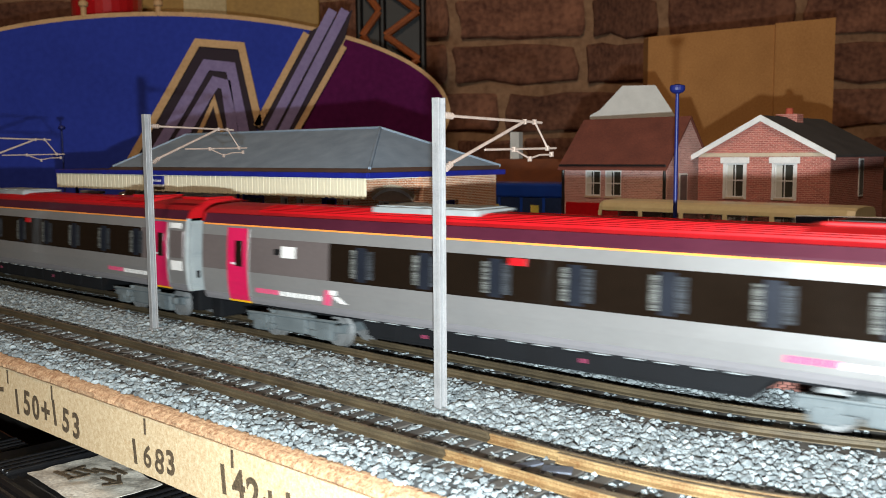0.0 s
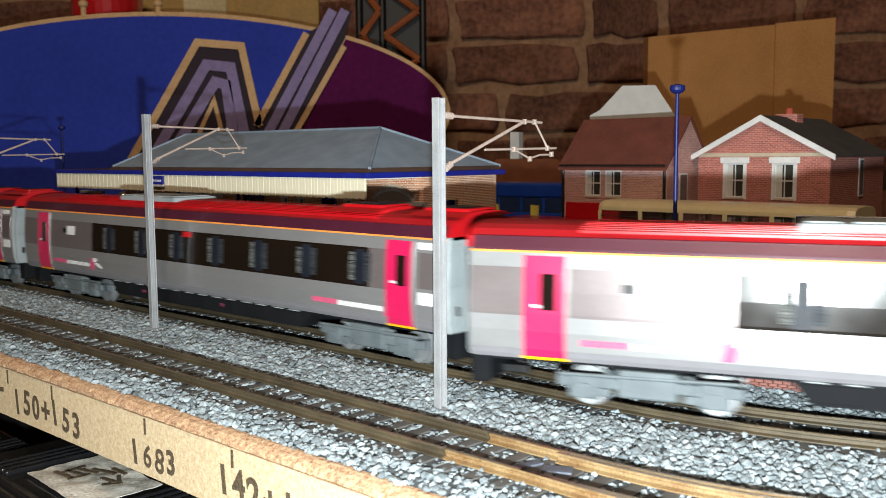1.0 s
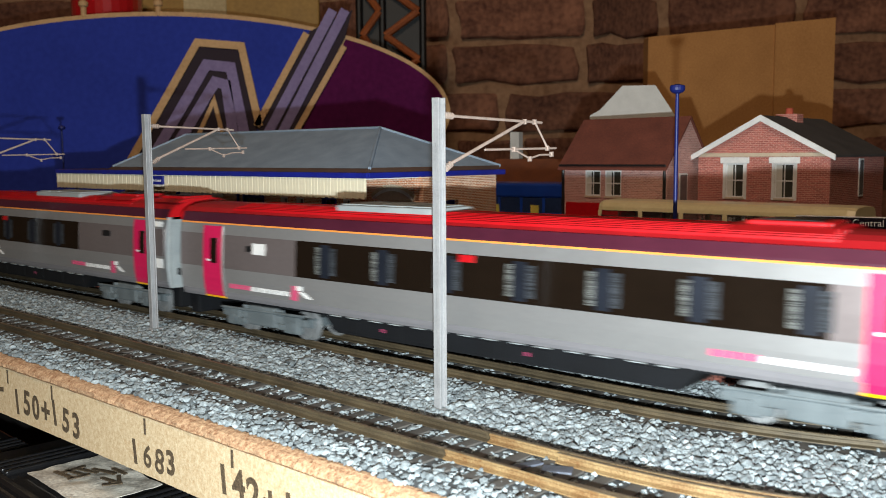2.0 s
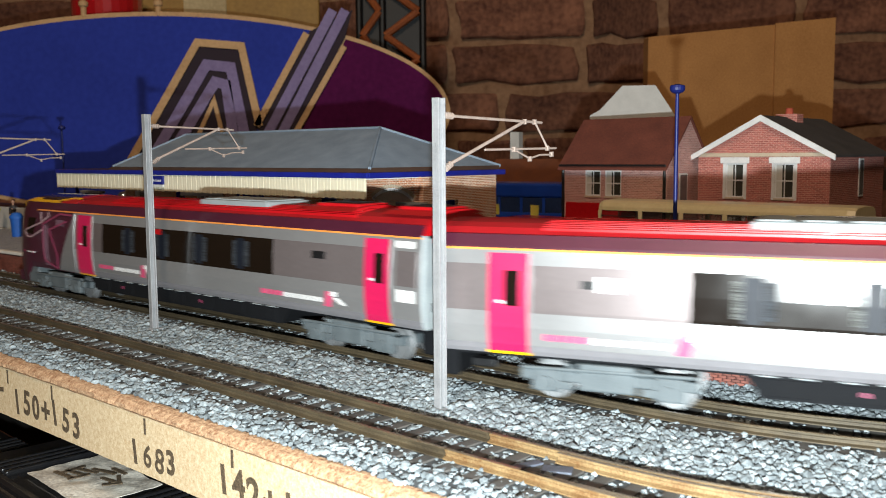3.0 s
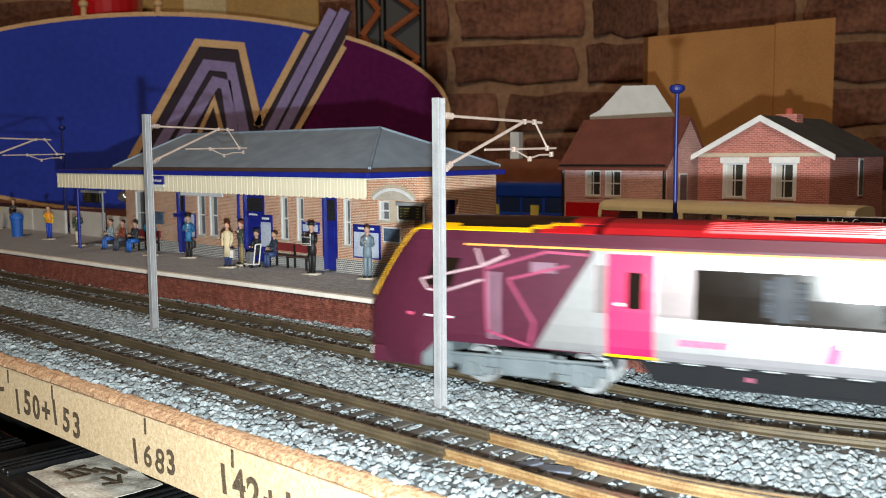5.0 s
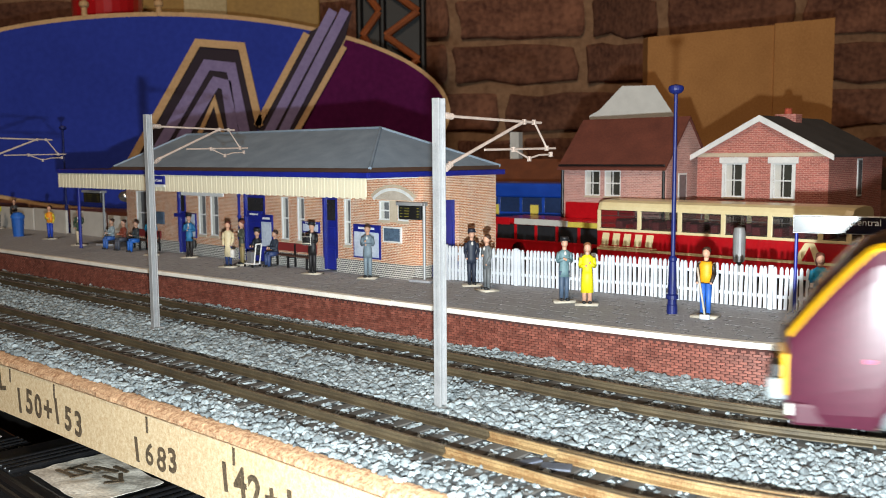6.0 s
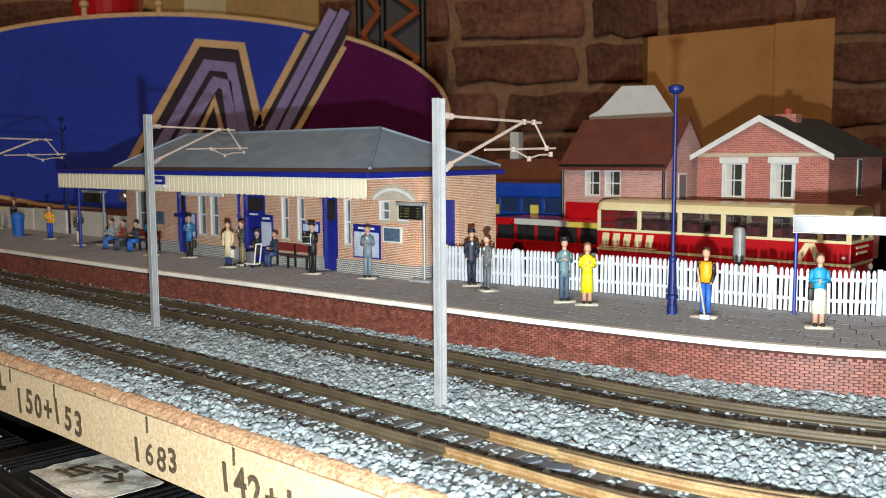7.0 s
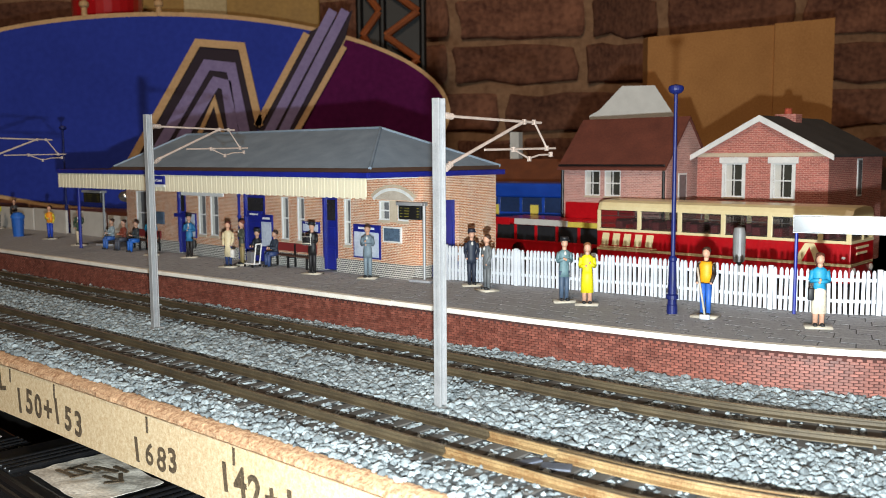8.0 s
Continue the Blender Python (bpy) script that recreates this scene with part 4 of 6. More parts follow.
def build_car(cab=False, name="train_coach"):
    """A coach from x = 0 (leading end) back to x = -300; a driving car has its nose at the back."""
    L = 300.5
    label = "silver and maroon driving coach with magenta doors and sloped yellow nose" if cab else "silver and maroon railway coach with magenta doors and red roof"
    car = thing(name, label, "train coach", group="coaches of the train")
    x0, x1 = (-238.0 if cab else -L), -9.2
    both("sill_panel", TR["sill"], car, x0, x1, 13.0, 15.8)
    both("lower_panel", TR["silver"], car, x0, x1, 15.8, 25.2)
    both("upper_panel", TR["silver"], car, x0, x1, 38.4, 42.4)
    both("orange_line", TR["orange"], car, x0, x1, 42.35, 42.95, 0.06)
    both("cantrail", TR["maroon"], car, x0, x1, 42.9, 46.8)
    w0, w1 = (-210.0, -84.0) if cab else (-229.7, -42.7)
    both("taupe_panel", TR["taupe"], car, x0, w0, 25.2, 38.4)
    both("taupe_panel", TR["taupe"], car, w1, -35.0, 25.2, 38.4)
    both("end_panel", TR["silver"], car, -35.0, x1, 25.2, 38.4)
    both("window_band", TR["glass"], car, w0, w1, 25.2, 38.4, 0.05)
    for xx in np.arange(-193.0 if cab else -219.5, w1 - 9, 27.8):
        both("window_pillar", TR["pillar"], car, xx + 3.0, xx + 7.6, 25.9, 37.6, 0.12)
        # strips laid on the glass; cab and second strips use the dimmed copy
        both("window_blind", TR["blind_dim" if cab else "blind"], car, xx + 0.4, xx + 2.8, 27.0, 36.6, 0.10)
        both("window_blind", TR["blind_dim"], car, xx + 7.8, xx + 10.8, 27.0, 36.6, 0.10)
    both("destination_display", TR["red"], car, -166.0 if cab else w0 + 76, -160.0 if cab else w0 + 82, 36.0, 38.2, 0.16)
    # roof
    part("roof", roof_part(B(), x0 - (0 if not cab else -2), x1, 46.6), TR["roof"], car)
    # brighter ribs over the darker red, for contrast between them
    for yy in (-13.4, -11.8, -10.2, -8.6, -7.0, -5.2, 5.2, 7.0, 8.6, 10.2, 11.8, 13.4):
        z = 50.25 - 0.011 * yy * yy
        part("roof_rib", box(B(), x0 + 30, x1 - 34, yy - 0.3, yy + 0.3, z - 0.6, z + 0.35, 0.15), TR["red"], car)
    for a, b in ((-30, -6), (-70, -44)) if not cab else ((-32, -8), (-74, -46)):
        bm = roof_part(B(), a, b, 48.0, 1.1)
        box(bm, a + 3, b - 3, -7, 7, 50.6, 51.9, 0.4)
        part("roof_pod", bm, TR["red"], car)
        part("roof_vent", box(B(), a + 6, b - 6, -5, 5, 51.8, 52.2, 0.1), TR["dark"], car, "dark roof vent")
    g0 = -215.5 if not cab else -141
    bm = box(B(), g0, g0 + 45, -10.5, 10.5, 49.0, 51.4, 0.5)
    for i in range(4):
        box(bm, g0 + 1.5 + i * 11, g0 + 9.5 + i * 11, -9, 9, 51.3, 51.9, 0.2)
    part("roof_unit", bm, TR["gang"], car, "pale grey air conditioning unit")
    # doors
    for d0, d1, near_left in ((-34.8, -23.4, False), (-285.0, -273.4, True)) if not cab else ((-35.0, -23.6, False), (-233.6, -220.6, True)):
        for side in (-1, 1):
            door = part("door", skin(B(), d0, d1, 13.8, 41.6, 0.22, side), TR["magenta"], car, "magenta passenger door")
            c = d0 + (d1 - d0) * (0.62 if not near_left else 0.6)
            part("door_window", skin(B(), c - 2.2, c + 2.2, 27.0, 36.8, 0.34, side), TR["glass"], door)
            part("door_button", skin(B(), d0 + 2.6, d0 + 4.8, 27.6, 28.4, 0.4, side), TR["white"], door)
            part("door_step", skin(B(), d0 - 0.6, d1 + 0.6, 13.0, 13.8, 0.3, side), TR["yellow"], door, "yellow step edge")
            part("door_post", skin(B(), d1 + 0.1, d1 + 1.0, 13.8, 41.6, 0.15, side), TR["silver"], door)
    # end window, labels
    both("end_window", TR["taupe"], car, -20.4, -11.0, 26.8, 38.2, 0.14, label="warm grey end window panel")
    both("end_label", TR["white"], car, -20.5, -12.5, 39.2, 41.4, 0.14, label="white notice")
    both("end_label", TR["white"], car, -20.0, -12.0, 21.6, 25.6, 0.14, label="white notice")
    if cab:
        both("side_grille", TR["dark"], car, -62, -55, 33.0, 35.6, 0.14, label="small dark grille")
    else:
        both("side_grille", TR["dark"], car, -258.2, -254.6, 32.6, 34.8, 0.14, label="small dark grille")
        both("number_patch", TR["white"], car, -254.2, -246.8, 31.8, 36.0, 0.14, label="white notice")
    for xx in ((-72, -269) if not cab else (-92, -214)):
        for side in (-1, 1):
            logo(car, xx, side)
    # underframe
    u0, u1 = (-217, -74) if not cab else (-226, -76)
    bm = slab2(B(), [(u0, 13.2), (u1, 13.2), (u1 - 6, 6.8), (u0 + 6, 6.8)], -16.2, 16.2)
    part("underframe", bm, TR["under"], car, "black equipment boxes under the floor")
    for side in (-1, 1):
        for i in range(7):
            a = u0 + 4 + i * (u1 - u0 - 6) / 7
            part("equipment_door", box(B(), a, a + 14, side * 16.25 - 0.2, side * 16.25 + 0.2, 7.6, 12.0, 0.15), TR["under"], car)
            # pale dashes paint the glint along the frame's top edge
            for k in range(2):
                part("frame_bracket", box(B(), a + k * 9, a + k * 9 + 5, side * 16.6 - 0.5, side * 16.6 + 0.3, 12.65, 12.9), TR["gang"], car, "pale dash painting the glint along the frame top")
            if i in (1, 4):
                part("equipment_label", box(B(), a + 5, a + 6.6, side * 16.5 - 0.05, side * 16.5 + 0.05, 9.4, 10.6), TR["rose"], car)
    part("floor_pan", box(B(), x0 + 2, x1 - 1.5, -15.5, 15.5, 12.2, 14.0), TR["under"], car)
    part("interior_floor", box(B(), x0 + 4, x1 - 4, -15, 15, 22, 23), TR["under"], car)
    # tapered coach end, gangway, coupling
    def end_wall(x, d, run, reach):
        """A flat pale end behind a small rounded corner, with a black gangway that reaches out."""
        def narrow(xx):
            return 1.0 - 0.05 * min(1.0, max(0.0, (xx - x) * d / run)) ** 2
        for side in (-1, 1):
            part("end_corner", skin(B(), x, x + d * run, 13.2, 43.6, 0, side, taper=narrow), TR["gang"], car, "pale grey rounded coach corner")
        zs = [13.2] + [z for z in SIDE_Z if 13.2 < z < 43]
        pts = [(-side_y(z) * 0.95, z) for z in zs] + [(side_y(z) * 0.95, z) for z in zs[::-1]]
        xe = x + d * run

        def slabx(y0, y1, z0, z1, far, bevel=0.0, bm=None):
            return box(bm or B(), min(xe, xe + d * far), max(xe, xe + d * far), y0, y1, z0, z1, bevel)
        e = part("end_wall", slab2(B(), pts, xe - d * 0.6, xe, "yz"), TR["gang"], car, "pale grey coach end")
        part("roof_end", roof_part(B(), min(x, xe + d * 0.4), max(x, xe + d * 0.4), 43.6, -0.12), TR["red"], car)
        for side in (-1, 1):
            y0, y1 = sorted((side * 9.6, side * 15.6))
            part("end_door", slabx(y0, y1, 15.5, 28.0, 0.25, 0.1), TR["gang"], e)
            part("end_door", slabx(y0, y1, 29.0, 41.0, 0.25, 0.1), TR["gang"], e)
            y0, y1 = sorted((side * 12.2, side * 13.8))
            part("end_socket", slabx(y0, y1, 18.6, 21.6, 0.5, 0.1), TR["dark"], e, "dark jumper socket")
        part("gangway", slabx(-8.4, 8.4, 11.5, 43, reach * 0.6, 0.3), TR["under"], e, "black rubber gangway")
        part("gangway_face", slabx(-7.8, 7.8, 12, 42.4, reach, 0.3), TR["under"], e, "black rubber gangway face")
        part("end_skirt", box(B(), min(x - d * 4.5, x + d * 1.5), max(x - d * 4.5, x + d * 1.5), -13, 13, 4.4, 13.0, 0.6), TR["under"], car, "black skirt under the coach end")
    end_wall(x1, 1, 1.0, 2.8)
    if not cab:
        end_wall(x0, -1, 1.0, 2.0)
    part("coupling", box(B(), x1 - 12, x1 + 5, -2, 2, 5, 7.5, 0.4), TR["dark"], car)
    if not cab:
        part("coupling", box(B(), -L - 4, -L + 12, -2, 2, 5, 7.5, 0.4), TR["dark"], car)
    for xx in (-45.5, -251.5 if not cab else -258.0):
        build_bogie(car, xx)
    if cab:
        build_nose(car, x0)
    return car


def build_nose(car, xb):
    """The sloped cab: sections that narrow towards the tip and whose roof falls away."""
    tip = -313.2
    mark = -309.0
    n, prof_n = 40, 41
    rows = []
    span = xb - tip
    for i in range(n + 1):
        u = i / n
        x = xb - span * (1 - (1 - u) ** 1.5)
        d = x - tip
        top = 50.2 - 0.3 * (1 - d / span) if d > 23 else 24.0 + 25.9 * (1 - (1 - max(0.0, d) / 23) ** 1.3)
        half = 1.0 - 0.06 * (1 - d / span) - 0.42 * max(0.0, 1 - d / 30) ** 2.0
        low = 13.0 if d > 26 else 13.0 - 8.8 * min(1.0, (26 - d) / 7)
        row = []
        for j in range(prof_n):
            v = abs(2 * j / (prof_n - 1) - 1)
            # v = 1 at the sill, 0 on the roof's centre line
            if v > 0.4:
                z = low + (min(top, 46.6) - low) * (1 - (v - 0.4) / 0.6)
                y = side_y(13.0 + (46.6 - 13.0) * (1 - (v - 0.4) / 0.6))
            else:
                yr = 15.2 * (v / 0.4)
                z = min(top, 46.6) + max(top - 46.6, 1.6) * (1 - (v / 0.4) ** 2.2)
                y = yr
            row.append((x, math.copysign(y * half, j - (prof_n - 1) / 2), z))
        rows.append(row)

    def strip(pick, off, name, material, label=""):
        bm = B()
        V = {}
        for i in range(n):
            for j in range(prof_n - 1):
                if pick(i, j, xb - span * (1 - (1 - i / n) ** 1.5) - tip):
                    q = []
                    for a, b in ((i, j), (i + 1, j), (i + 1, j + 1), (i, j + 1)):
                        if (a, b) not in V:
                            p = Vector(rows[a][b])
                            V[(a, b)] = bm.verts.new(p + (p - Vector((p.x + 6, 0, 22))).normalized() * off)
                        q.append(V[(a, b)])
                    bm.faces.new(q)
        bmesh.ops.recalc_face_normals(bm, faces=bm.faces)
        bmesh.ops.solidify(bm, geom=bm.faces[:], thickness=0.4)
        return part(name, bm, material, car, label, smooth=False)
    strip(lambda i, j, d: True, 0, "cab_shell", TR["maroon"], "dark maroon moulded cab")
    # the black panel narrows to a point towards the coach, with a thin yellow edge
    def edge(d):
        return 12 if d < 57 else (13 if d < 64 else 14)

    def black(j, d):
        lo = 14 if d < 34 else edge(d) + 1
        return 0.5 < d < 68 and lo <= j <= 39 - lo
    strip(lambda i, j, d: black(j, d), 0.25, "windscreen", TR["glass"], "black raked windscreen running on to the roof")
    strip(lambda i, j, d: (34 <= d < 70 and j in (edge(d), 39 - edge(d))) or (0.5 < d < 34 and j in (12, 13, 26, 27)), 0.3, "yellow_edge", TR["yellow"], "yellow border beside the windscreen")
    strip(lambda i, j, d: d > 60 and 12 <= j <= 27 and not black(j, d) and j not in (edge(d), 39 - edge(d)), 0.26, "cab_roof", TR["red"], "red cab roof")
    bm = B()
    vs = [bm.verts.new(c) for c in rows[-1]]
    bm.faces.new(vs)
    bmesh.ops.solidify(bm, geom=bm.faces[:], thickness=0.5)
    part("nose_front", bm, TR["maroon"], car)
    part("yellow_front", box(B(), tip - 1.0, tip + 0.6, -7.4, 7.4, 9.5, 20.0, 0.5), TR["yellow"], car, "yellow warning panel")
    part("front_coupler", box(B(), tip - 4, tip + 2, -2.4, 2.4, 7.0, 12.5, 0.7), TR["gang"], car, "grey front coupler")
    part("coupler_mouth", box(B(), tip - 3.4, tip - 0.8, -4.0, 4.0, 13.0, 16.5, 0.4), TR["dark"], car)

    def fit(x):
        d = x - tip
        return 1.0 - 0.06 * (1 - d / span) - 0.42 * max(0.0, 1 - d / 30) ** 2.0

    for side in (-1, 1):
        part("orange_line", skin(B(), tip + 36, xb, 42.35, 42.95, 0.1, side, taper=fit), TR["orange"], car)
        part("silver_wedge", skin(B(), xb - 17, xb + 1.0, 13.4, 41.8, 0.2, side, lean=0.62, taper=fit), TR["silver"], car, "silver wedge behind the cab")
        part("cab_window", skin(B(), tip + 23, tip + 32, 30.0, 38.5, 0.15, side, shear=0.35, taper=fit), TR["glass"], car, "dark cab side window")
        for a, w in ((mark + 39.5, 1.6), (mark + 42.2, 1.4)):
            part("cab_door_edge", skin(B(), a, a + w, 15, 35, 0.14, side, taper=fit), TR["mauve"], car, "faint mauve door edge")
        part("livery_patch", skin(B(), mark + 53, mark + 60.5, 35.4, 38.4, 0.16, side, taper=fit), TR["mauve"], car)
        part("marker_strip", skin(B(), mark + 12, mark + 27, 20.2, 21.2, 0.3, side, taper=fit), TR["pink"], car, "thin pink marker")
        part("marker_strip", skin(B(), mark + 19, mark + 28, 20.4, 21.0, 0.4, side, taper=fit), TR["white"], car, "thin white marker")
        for pts, wd, m in ((((70, 41.0), (57.6, 41.4), (39, 35.8), (39.7, 17.5), (52.7, 13.9)), 0.8, "rose"),
                           (((64, 37.8), (46.2, 33.1), (54.3, 20.9), (52.7, 14.4)), 0.8, "rose"),
                           (((36, 41.6), (37.9, 36.6), (45.4, 40.0), (44.4, 41.8)), 0.7, "pale"),
                           (((38, 36.6), (17.5, 31.6), (20, 28.6), (26, 28.6), (38, 32.6)), 0.6, "pale")):
            for (xa, za), (xc, zc) in zip(pts, pts[1:]):
                bm = B()
                ln = math.hypot(xc - xa, zc - za)
                nx, nz = -(zc - za) / ln * wd / 2, (xc - xa) / ln * wd / 2
                for i in range(6):
                    q = []
                    for u, sg in ((i / 6, 1), ((i + 1) / 6, 1), ((i + 1) / 6, -1), (i / 6, -1)):
                        x, z = mark + xa + (xc - xa) * u + nx * sg, za + (zc - za) * u + nz * sg
                        q.append(bm.verts.new((x, side * (side_y(z) * fit(x) + 0.5), z)))
                    bm.faces.new(q)
                bmesh.ops.remove_doubles(bm, verts=bm.verts, dist=0.001)
                bmesh.ops.recalc_face_normals(bm, faces=bm.faces)
                bmesh.ops.solidify(bm, geom=bm.faces[:], thickness=0.25)
                part("livery_stroke", bm, TR[m], car)
        part("lower_lamp", box(B(), tip + 0.0, tip + 2.4, side * 9.0 - 1.8, side * 9.0 + 1.8, 5.4, 8.4, 0.5), TR["lamp"], car)
    part("buffer_beam", box(B(), tip + 1, tip + 20, -12, 12, 3.4, 9, 0.8), TR["maroon"], car)
    part("cab_step_box", box(B(), tip + 20.5, tip + 31, -15.5, 15.5, 4.4, 12.8, 0.8), TR["bogie"], car, "grey plastic box behind the skirt")


def build_train():
    a = build_car(False)
    b = build_car(False)
    c = build_car(True, "driving_coach")
    return a, b, c


CARS = build_train()
SPEED = 149.0
# where each coach's leading end stands along the line, with a little slack in the couplings: (seconds, millimetres)
RUNS = (
    ((0.0, 496.2), (0.5, 566.8), (1.0, 638.5), (1.5, 710.2), (2.0, 782.0), (8.0, 1585.0)),
    ((0.0, 187.0), (0.5, 253.6), (1.0, 331.0), (1.5, 404.0), (3.0, 627.2), (3.5, 706.0), (4.0, 781.0), (8.0, 1279.0)),
    ((0.0, -117.0), (0.5, -49.0), (1.0, 26.0), (1.5, 98.5), (3.0, 321.0), (3.5, 400.5), (4.0, 475.0), (4.5, 546.5), (4.75, 576.5), (5.75, 704.5), (6.0, 734.0), (8.0, 973.0)),
)


def car_pose(s_front, back_pivot=-251.5):
    p, q = LINE1.at(s_front - 45.5), LINE1.at(s_front + back_pivot)
    a = math.atan2(p[1] - q[1], p[0] - q[0])
    x, y = p[0] + math.cos(a) * 45.5, p[1] + math.sin(a) * 45.5
    return mpose(x, y, RZ, 0, 0, math.degrees(a))
# ---- painted model figures, plain shapes ----
FIG = {}


def tone(r, g, b):
    key = (r, g, b)
    if key not in FIG:
        FIG[key] = mat("figure_paint_%d" % len(FIG), key, tuple(c * 0.8 for c in key), rough=0.55, grain=0.5, patch=2.5)
    return FIG[key]


FLESH, HAIR, BLACK, BASE = (214, 164, 138), (70, 46, 34), (26, 26, 30), (204, 196, 180)


def figure(x, y, turn, label, top, legs, hair=HAIR, skirt=None, coat=0.0, height=23.0, sit=False, hat=None, vest=None, bag=None, bag_side=1, broom=False, paper=False, base=True, arms=None, z=PT):
    """A standing or seated figure about 23 mm high; one mesh, several paints."""
    bm = B()
    mats = []

    def dye(colour, start):
        m = tone(*colour)
        if m not in mats:
            mats.append(m)
        bm.faces.ensure_lookup_table()
        for f in bm.faces[start:]:
            f.material_index = mats.index(m)

    def limb(colour, p, q, r0, r1, n=8):
        k = len(bm.faces)
        tube(bm, p, q, r0, r1, n)
        dye(colour, k)

    def ball(colour, c, r, sub=2):
        k = len(bm.faces)
        blob(bm, c, r, sub)
        dye(colour, k)

    own = random.Random(int(abs(x) * 10))
    s = height / 23.0
    lift = 0.7 if base else 0.0
    if base:
        k = len(bm.faces)
        slab2(bm, [(-4.6, -3.2), (4.0, -3.6), (4.8, 3.0), (-4.0, 3.6)], 0.03, 0.7, "xy")
        dye(BASE, k)
    if sit:
        hip = 6.6
        for sx in (-1.3, 1.3):
            limb(BLACK, (sx, -4.8, 0.3), (sx, -6.4, 0.5), 0.75, 0.7)
            limb(legs, (sx, -4.8, 0.4), (sx, -4.6, hip), 0.95, 1.2)
            limb(legs, (sx, -4.6, hip), (sx, 0.4, hip + 0.2), 1.25, 1.5)
        b0 = hip
    else:
        hip = 11.0 * s + lift
        for sx in (-1.05, 1.05):
            limb(BLACK, (sx, 0.2, lift + 0.35), (sx * 1.1, -2.0, lift + 0.4), 0.8, 0.65)
            limb(legs if not skirt else FLESH, (sx * 0.95, 0, lift + 0.2), (sx, 0, hip), 0.8, 1.2)
        b0 = hip
    sh = b0 + 7.4 * s
    k = len(bm.faces)
    lathe(bm, [(2.15 + coat * 0.03, b0 - coat), (2.1, b0), (1.85, b0 + 2.8 * s), (2.4, sh - 1.4), (2.15, sh - 0.4), (0.8, sh + 0.5)], n=12)
    bm.faces.ensure_lookup_table()
    vs = {v for f in bm.faces[k:] for v in f.verts}
    bmesh.ops.scale(bm, vec=(1.0, 0.68, 1.0), verts=list(vs))
    dye(top, k)
    if skirt:
        k = len(bm.faces)
        lathe(bm, [(2.5, lift + 4.2), (2.2, b0), (1.8, b0 + 1.2)], n=12)
        bm.faces.ensure_lookup_table()
        bmesh.ops.scale(bm, vec=(1.0, 0.75, 1.0), verts=list({v for f in bm.faces[k:] for v in f.verts}))
        dye(skirt, k)
    if vest:
        k = len(bm.faces)
        lathe(bm, [(2.3, b0 + 0.4), (2.1, b0 + 2.8 * s), (2.6, sh - 1.3), (1.9, sh)], n=12)
        bm.faces.ensure_lookup_table()
        bmesh.ops.scale(bm, vec=(0.98, 0.74, 1.0), verts=list({v for f in bm.faces[k:] for v in f.verts}))
        dye(vest, k)
    ac = arms or top
    for sx in (-1, 1):
        bent = own.random() < 0.45
        el = (sx * own.uniform(2.7, 3.1), own.uniform(-0.5, 0.4) if not (sit or paper) else -1.2, sh - 4.2)
        ha = (sx * own.uniform(2.0, 2.8), -1.8, sh - 7.4) if not (sit or paper) else (sx * 1.2, -3.8, sh - 4.0)
        if bent and not (sit or paper):
            ha = (sx * own.uniform(-0.4, 1.0), -2.5, sh - own.uniform(2.4, 4.4))
        limb(ac, (sx * 2.2, 0, sh - 0.9), el, 0.9, 0.8)
        limb(ac, el, ha, 0.8, 0.62)
        ball(FLESH, ha, (0.6, 0.6, 0.65), 1)
    limb(FLESH, (0, 0, sh), (0, -0.1, sh + 1.6), 0.85, 0.85)
    ball(FLESH, (0, -0.2, sh + 2.9), (1.35, 1.55, 1.75))
    ball(hair, (0, 0.4, sh + 3.8), (1.55, 1.6, 1.4))
    if skirt or coat > 4:
        ball(hair, (0, 0.9, sh + 2.3), (1.6, 1.0, 2.0))
    elif coat and not sit:
        ball((226, 224, 220), (0, -1.25, sh - 1.0), (0.6, 0.75, 1.1), 1)
    if hat:
        limb(hat, (0, -0.3, sh + 4.0), (0, -0.3, sh + 4.4), 2.0, 1.9, 12)
        limb(hat, (0, 0, sh + 4.3), (0, 0, sh + 5.5), 1.75, 1.6, 12)
    if bag:
        k = len(bm.faces)
        xa, xb = sorted((bag_side * 1.9, bag_side * 3.9))
        up = 0 if bag_side > 0 else 3.6
        box(bm, xa, xb, -2.6, 0.8 if not up else -1.2, max(lift, b0 - 6.4) + up, b0 - 2.2 + up, 0.4)
        dye(bag, k)
    if paper:
        k = len(bm.faces)
        box(bm, -2.6, 2.2, -5.4, -4.0, sh - 5.6, sh - 1.4, 0.2)
        dye((220, 220, 216), k)
        for i in range(3):
            k = len(bm.faces)
            box(bm, -2.4, 2.0, -5.55, -5.3, sh - 5.0 + i * 1.3, sh - 4.5 + i * 1.3)
            dye(BLACK, k)
    if broom:
        limb((196, 186, 170), (-2.4, -2.8, sh - 2.0), (1.2, -5.2, 1.2), 0.4, 0.4, 6)
        k = len(bm.faces)
        box(bm, -0.6, 3.0, -6.0, -4.6, 0.1, 1.9, 0.3)
        dye((188, 190, 196), k)
    me = bpy.data.meshes.new("model_figure")
    bmesh.ops.recalc_face_normals(bm, faces=bm.faces)
    bm.to_mesh(me)
    bm.free()
    me.transform(Matrix.Scale(MM, 4))
    for m in mats:
        me.materials.append(m)
    me.shade_smooth()
    ob = new("model_figure", me)
    ob.matrix_world = mpose(x, y, z, 0, 0, turn)
    return tagged(ob, label, "model figure", group="figures on the platform")


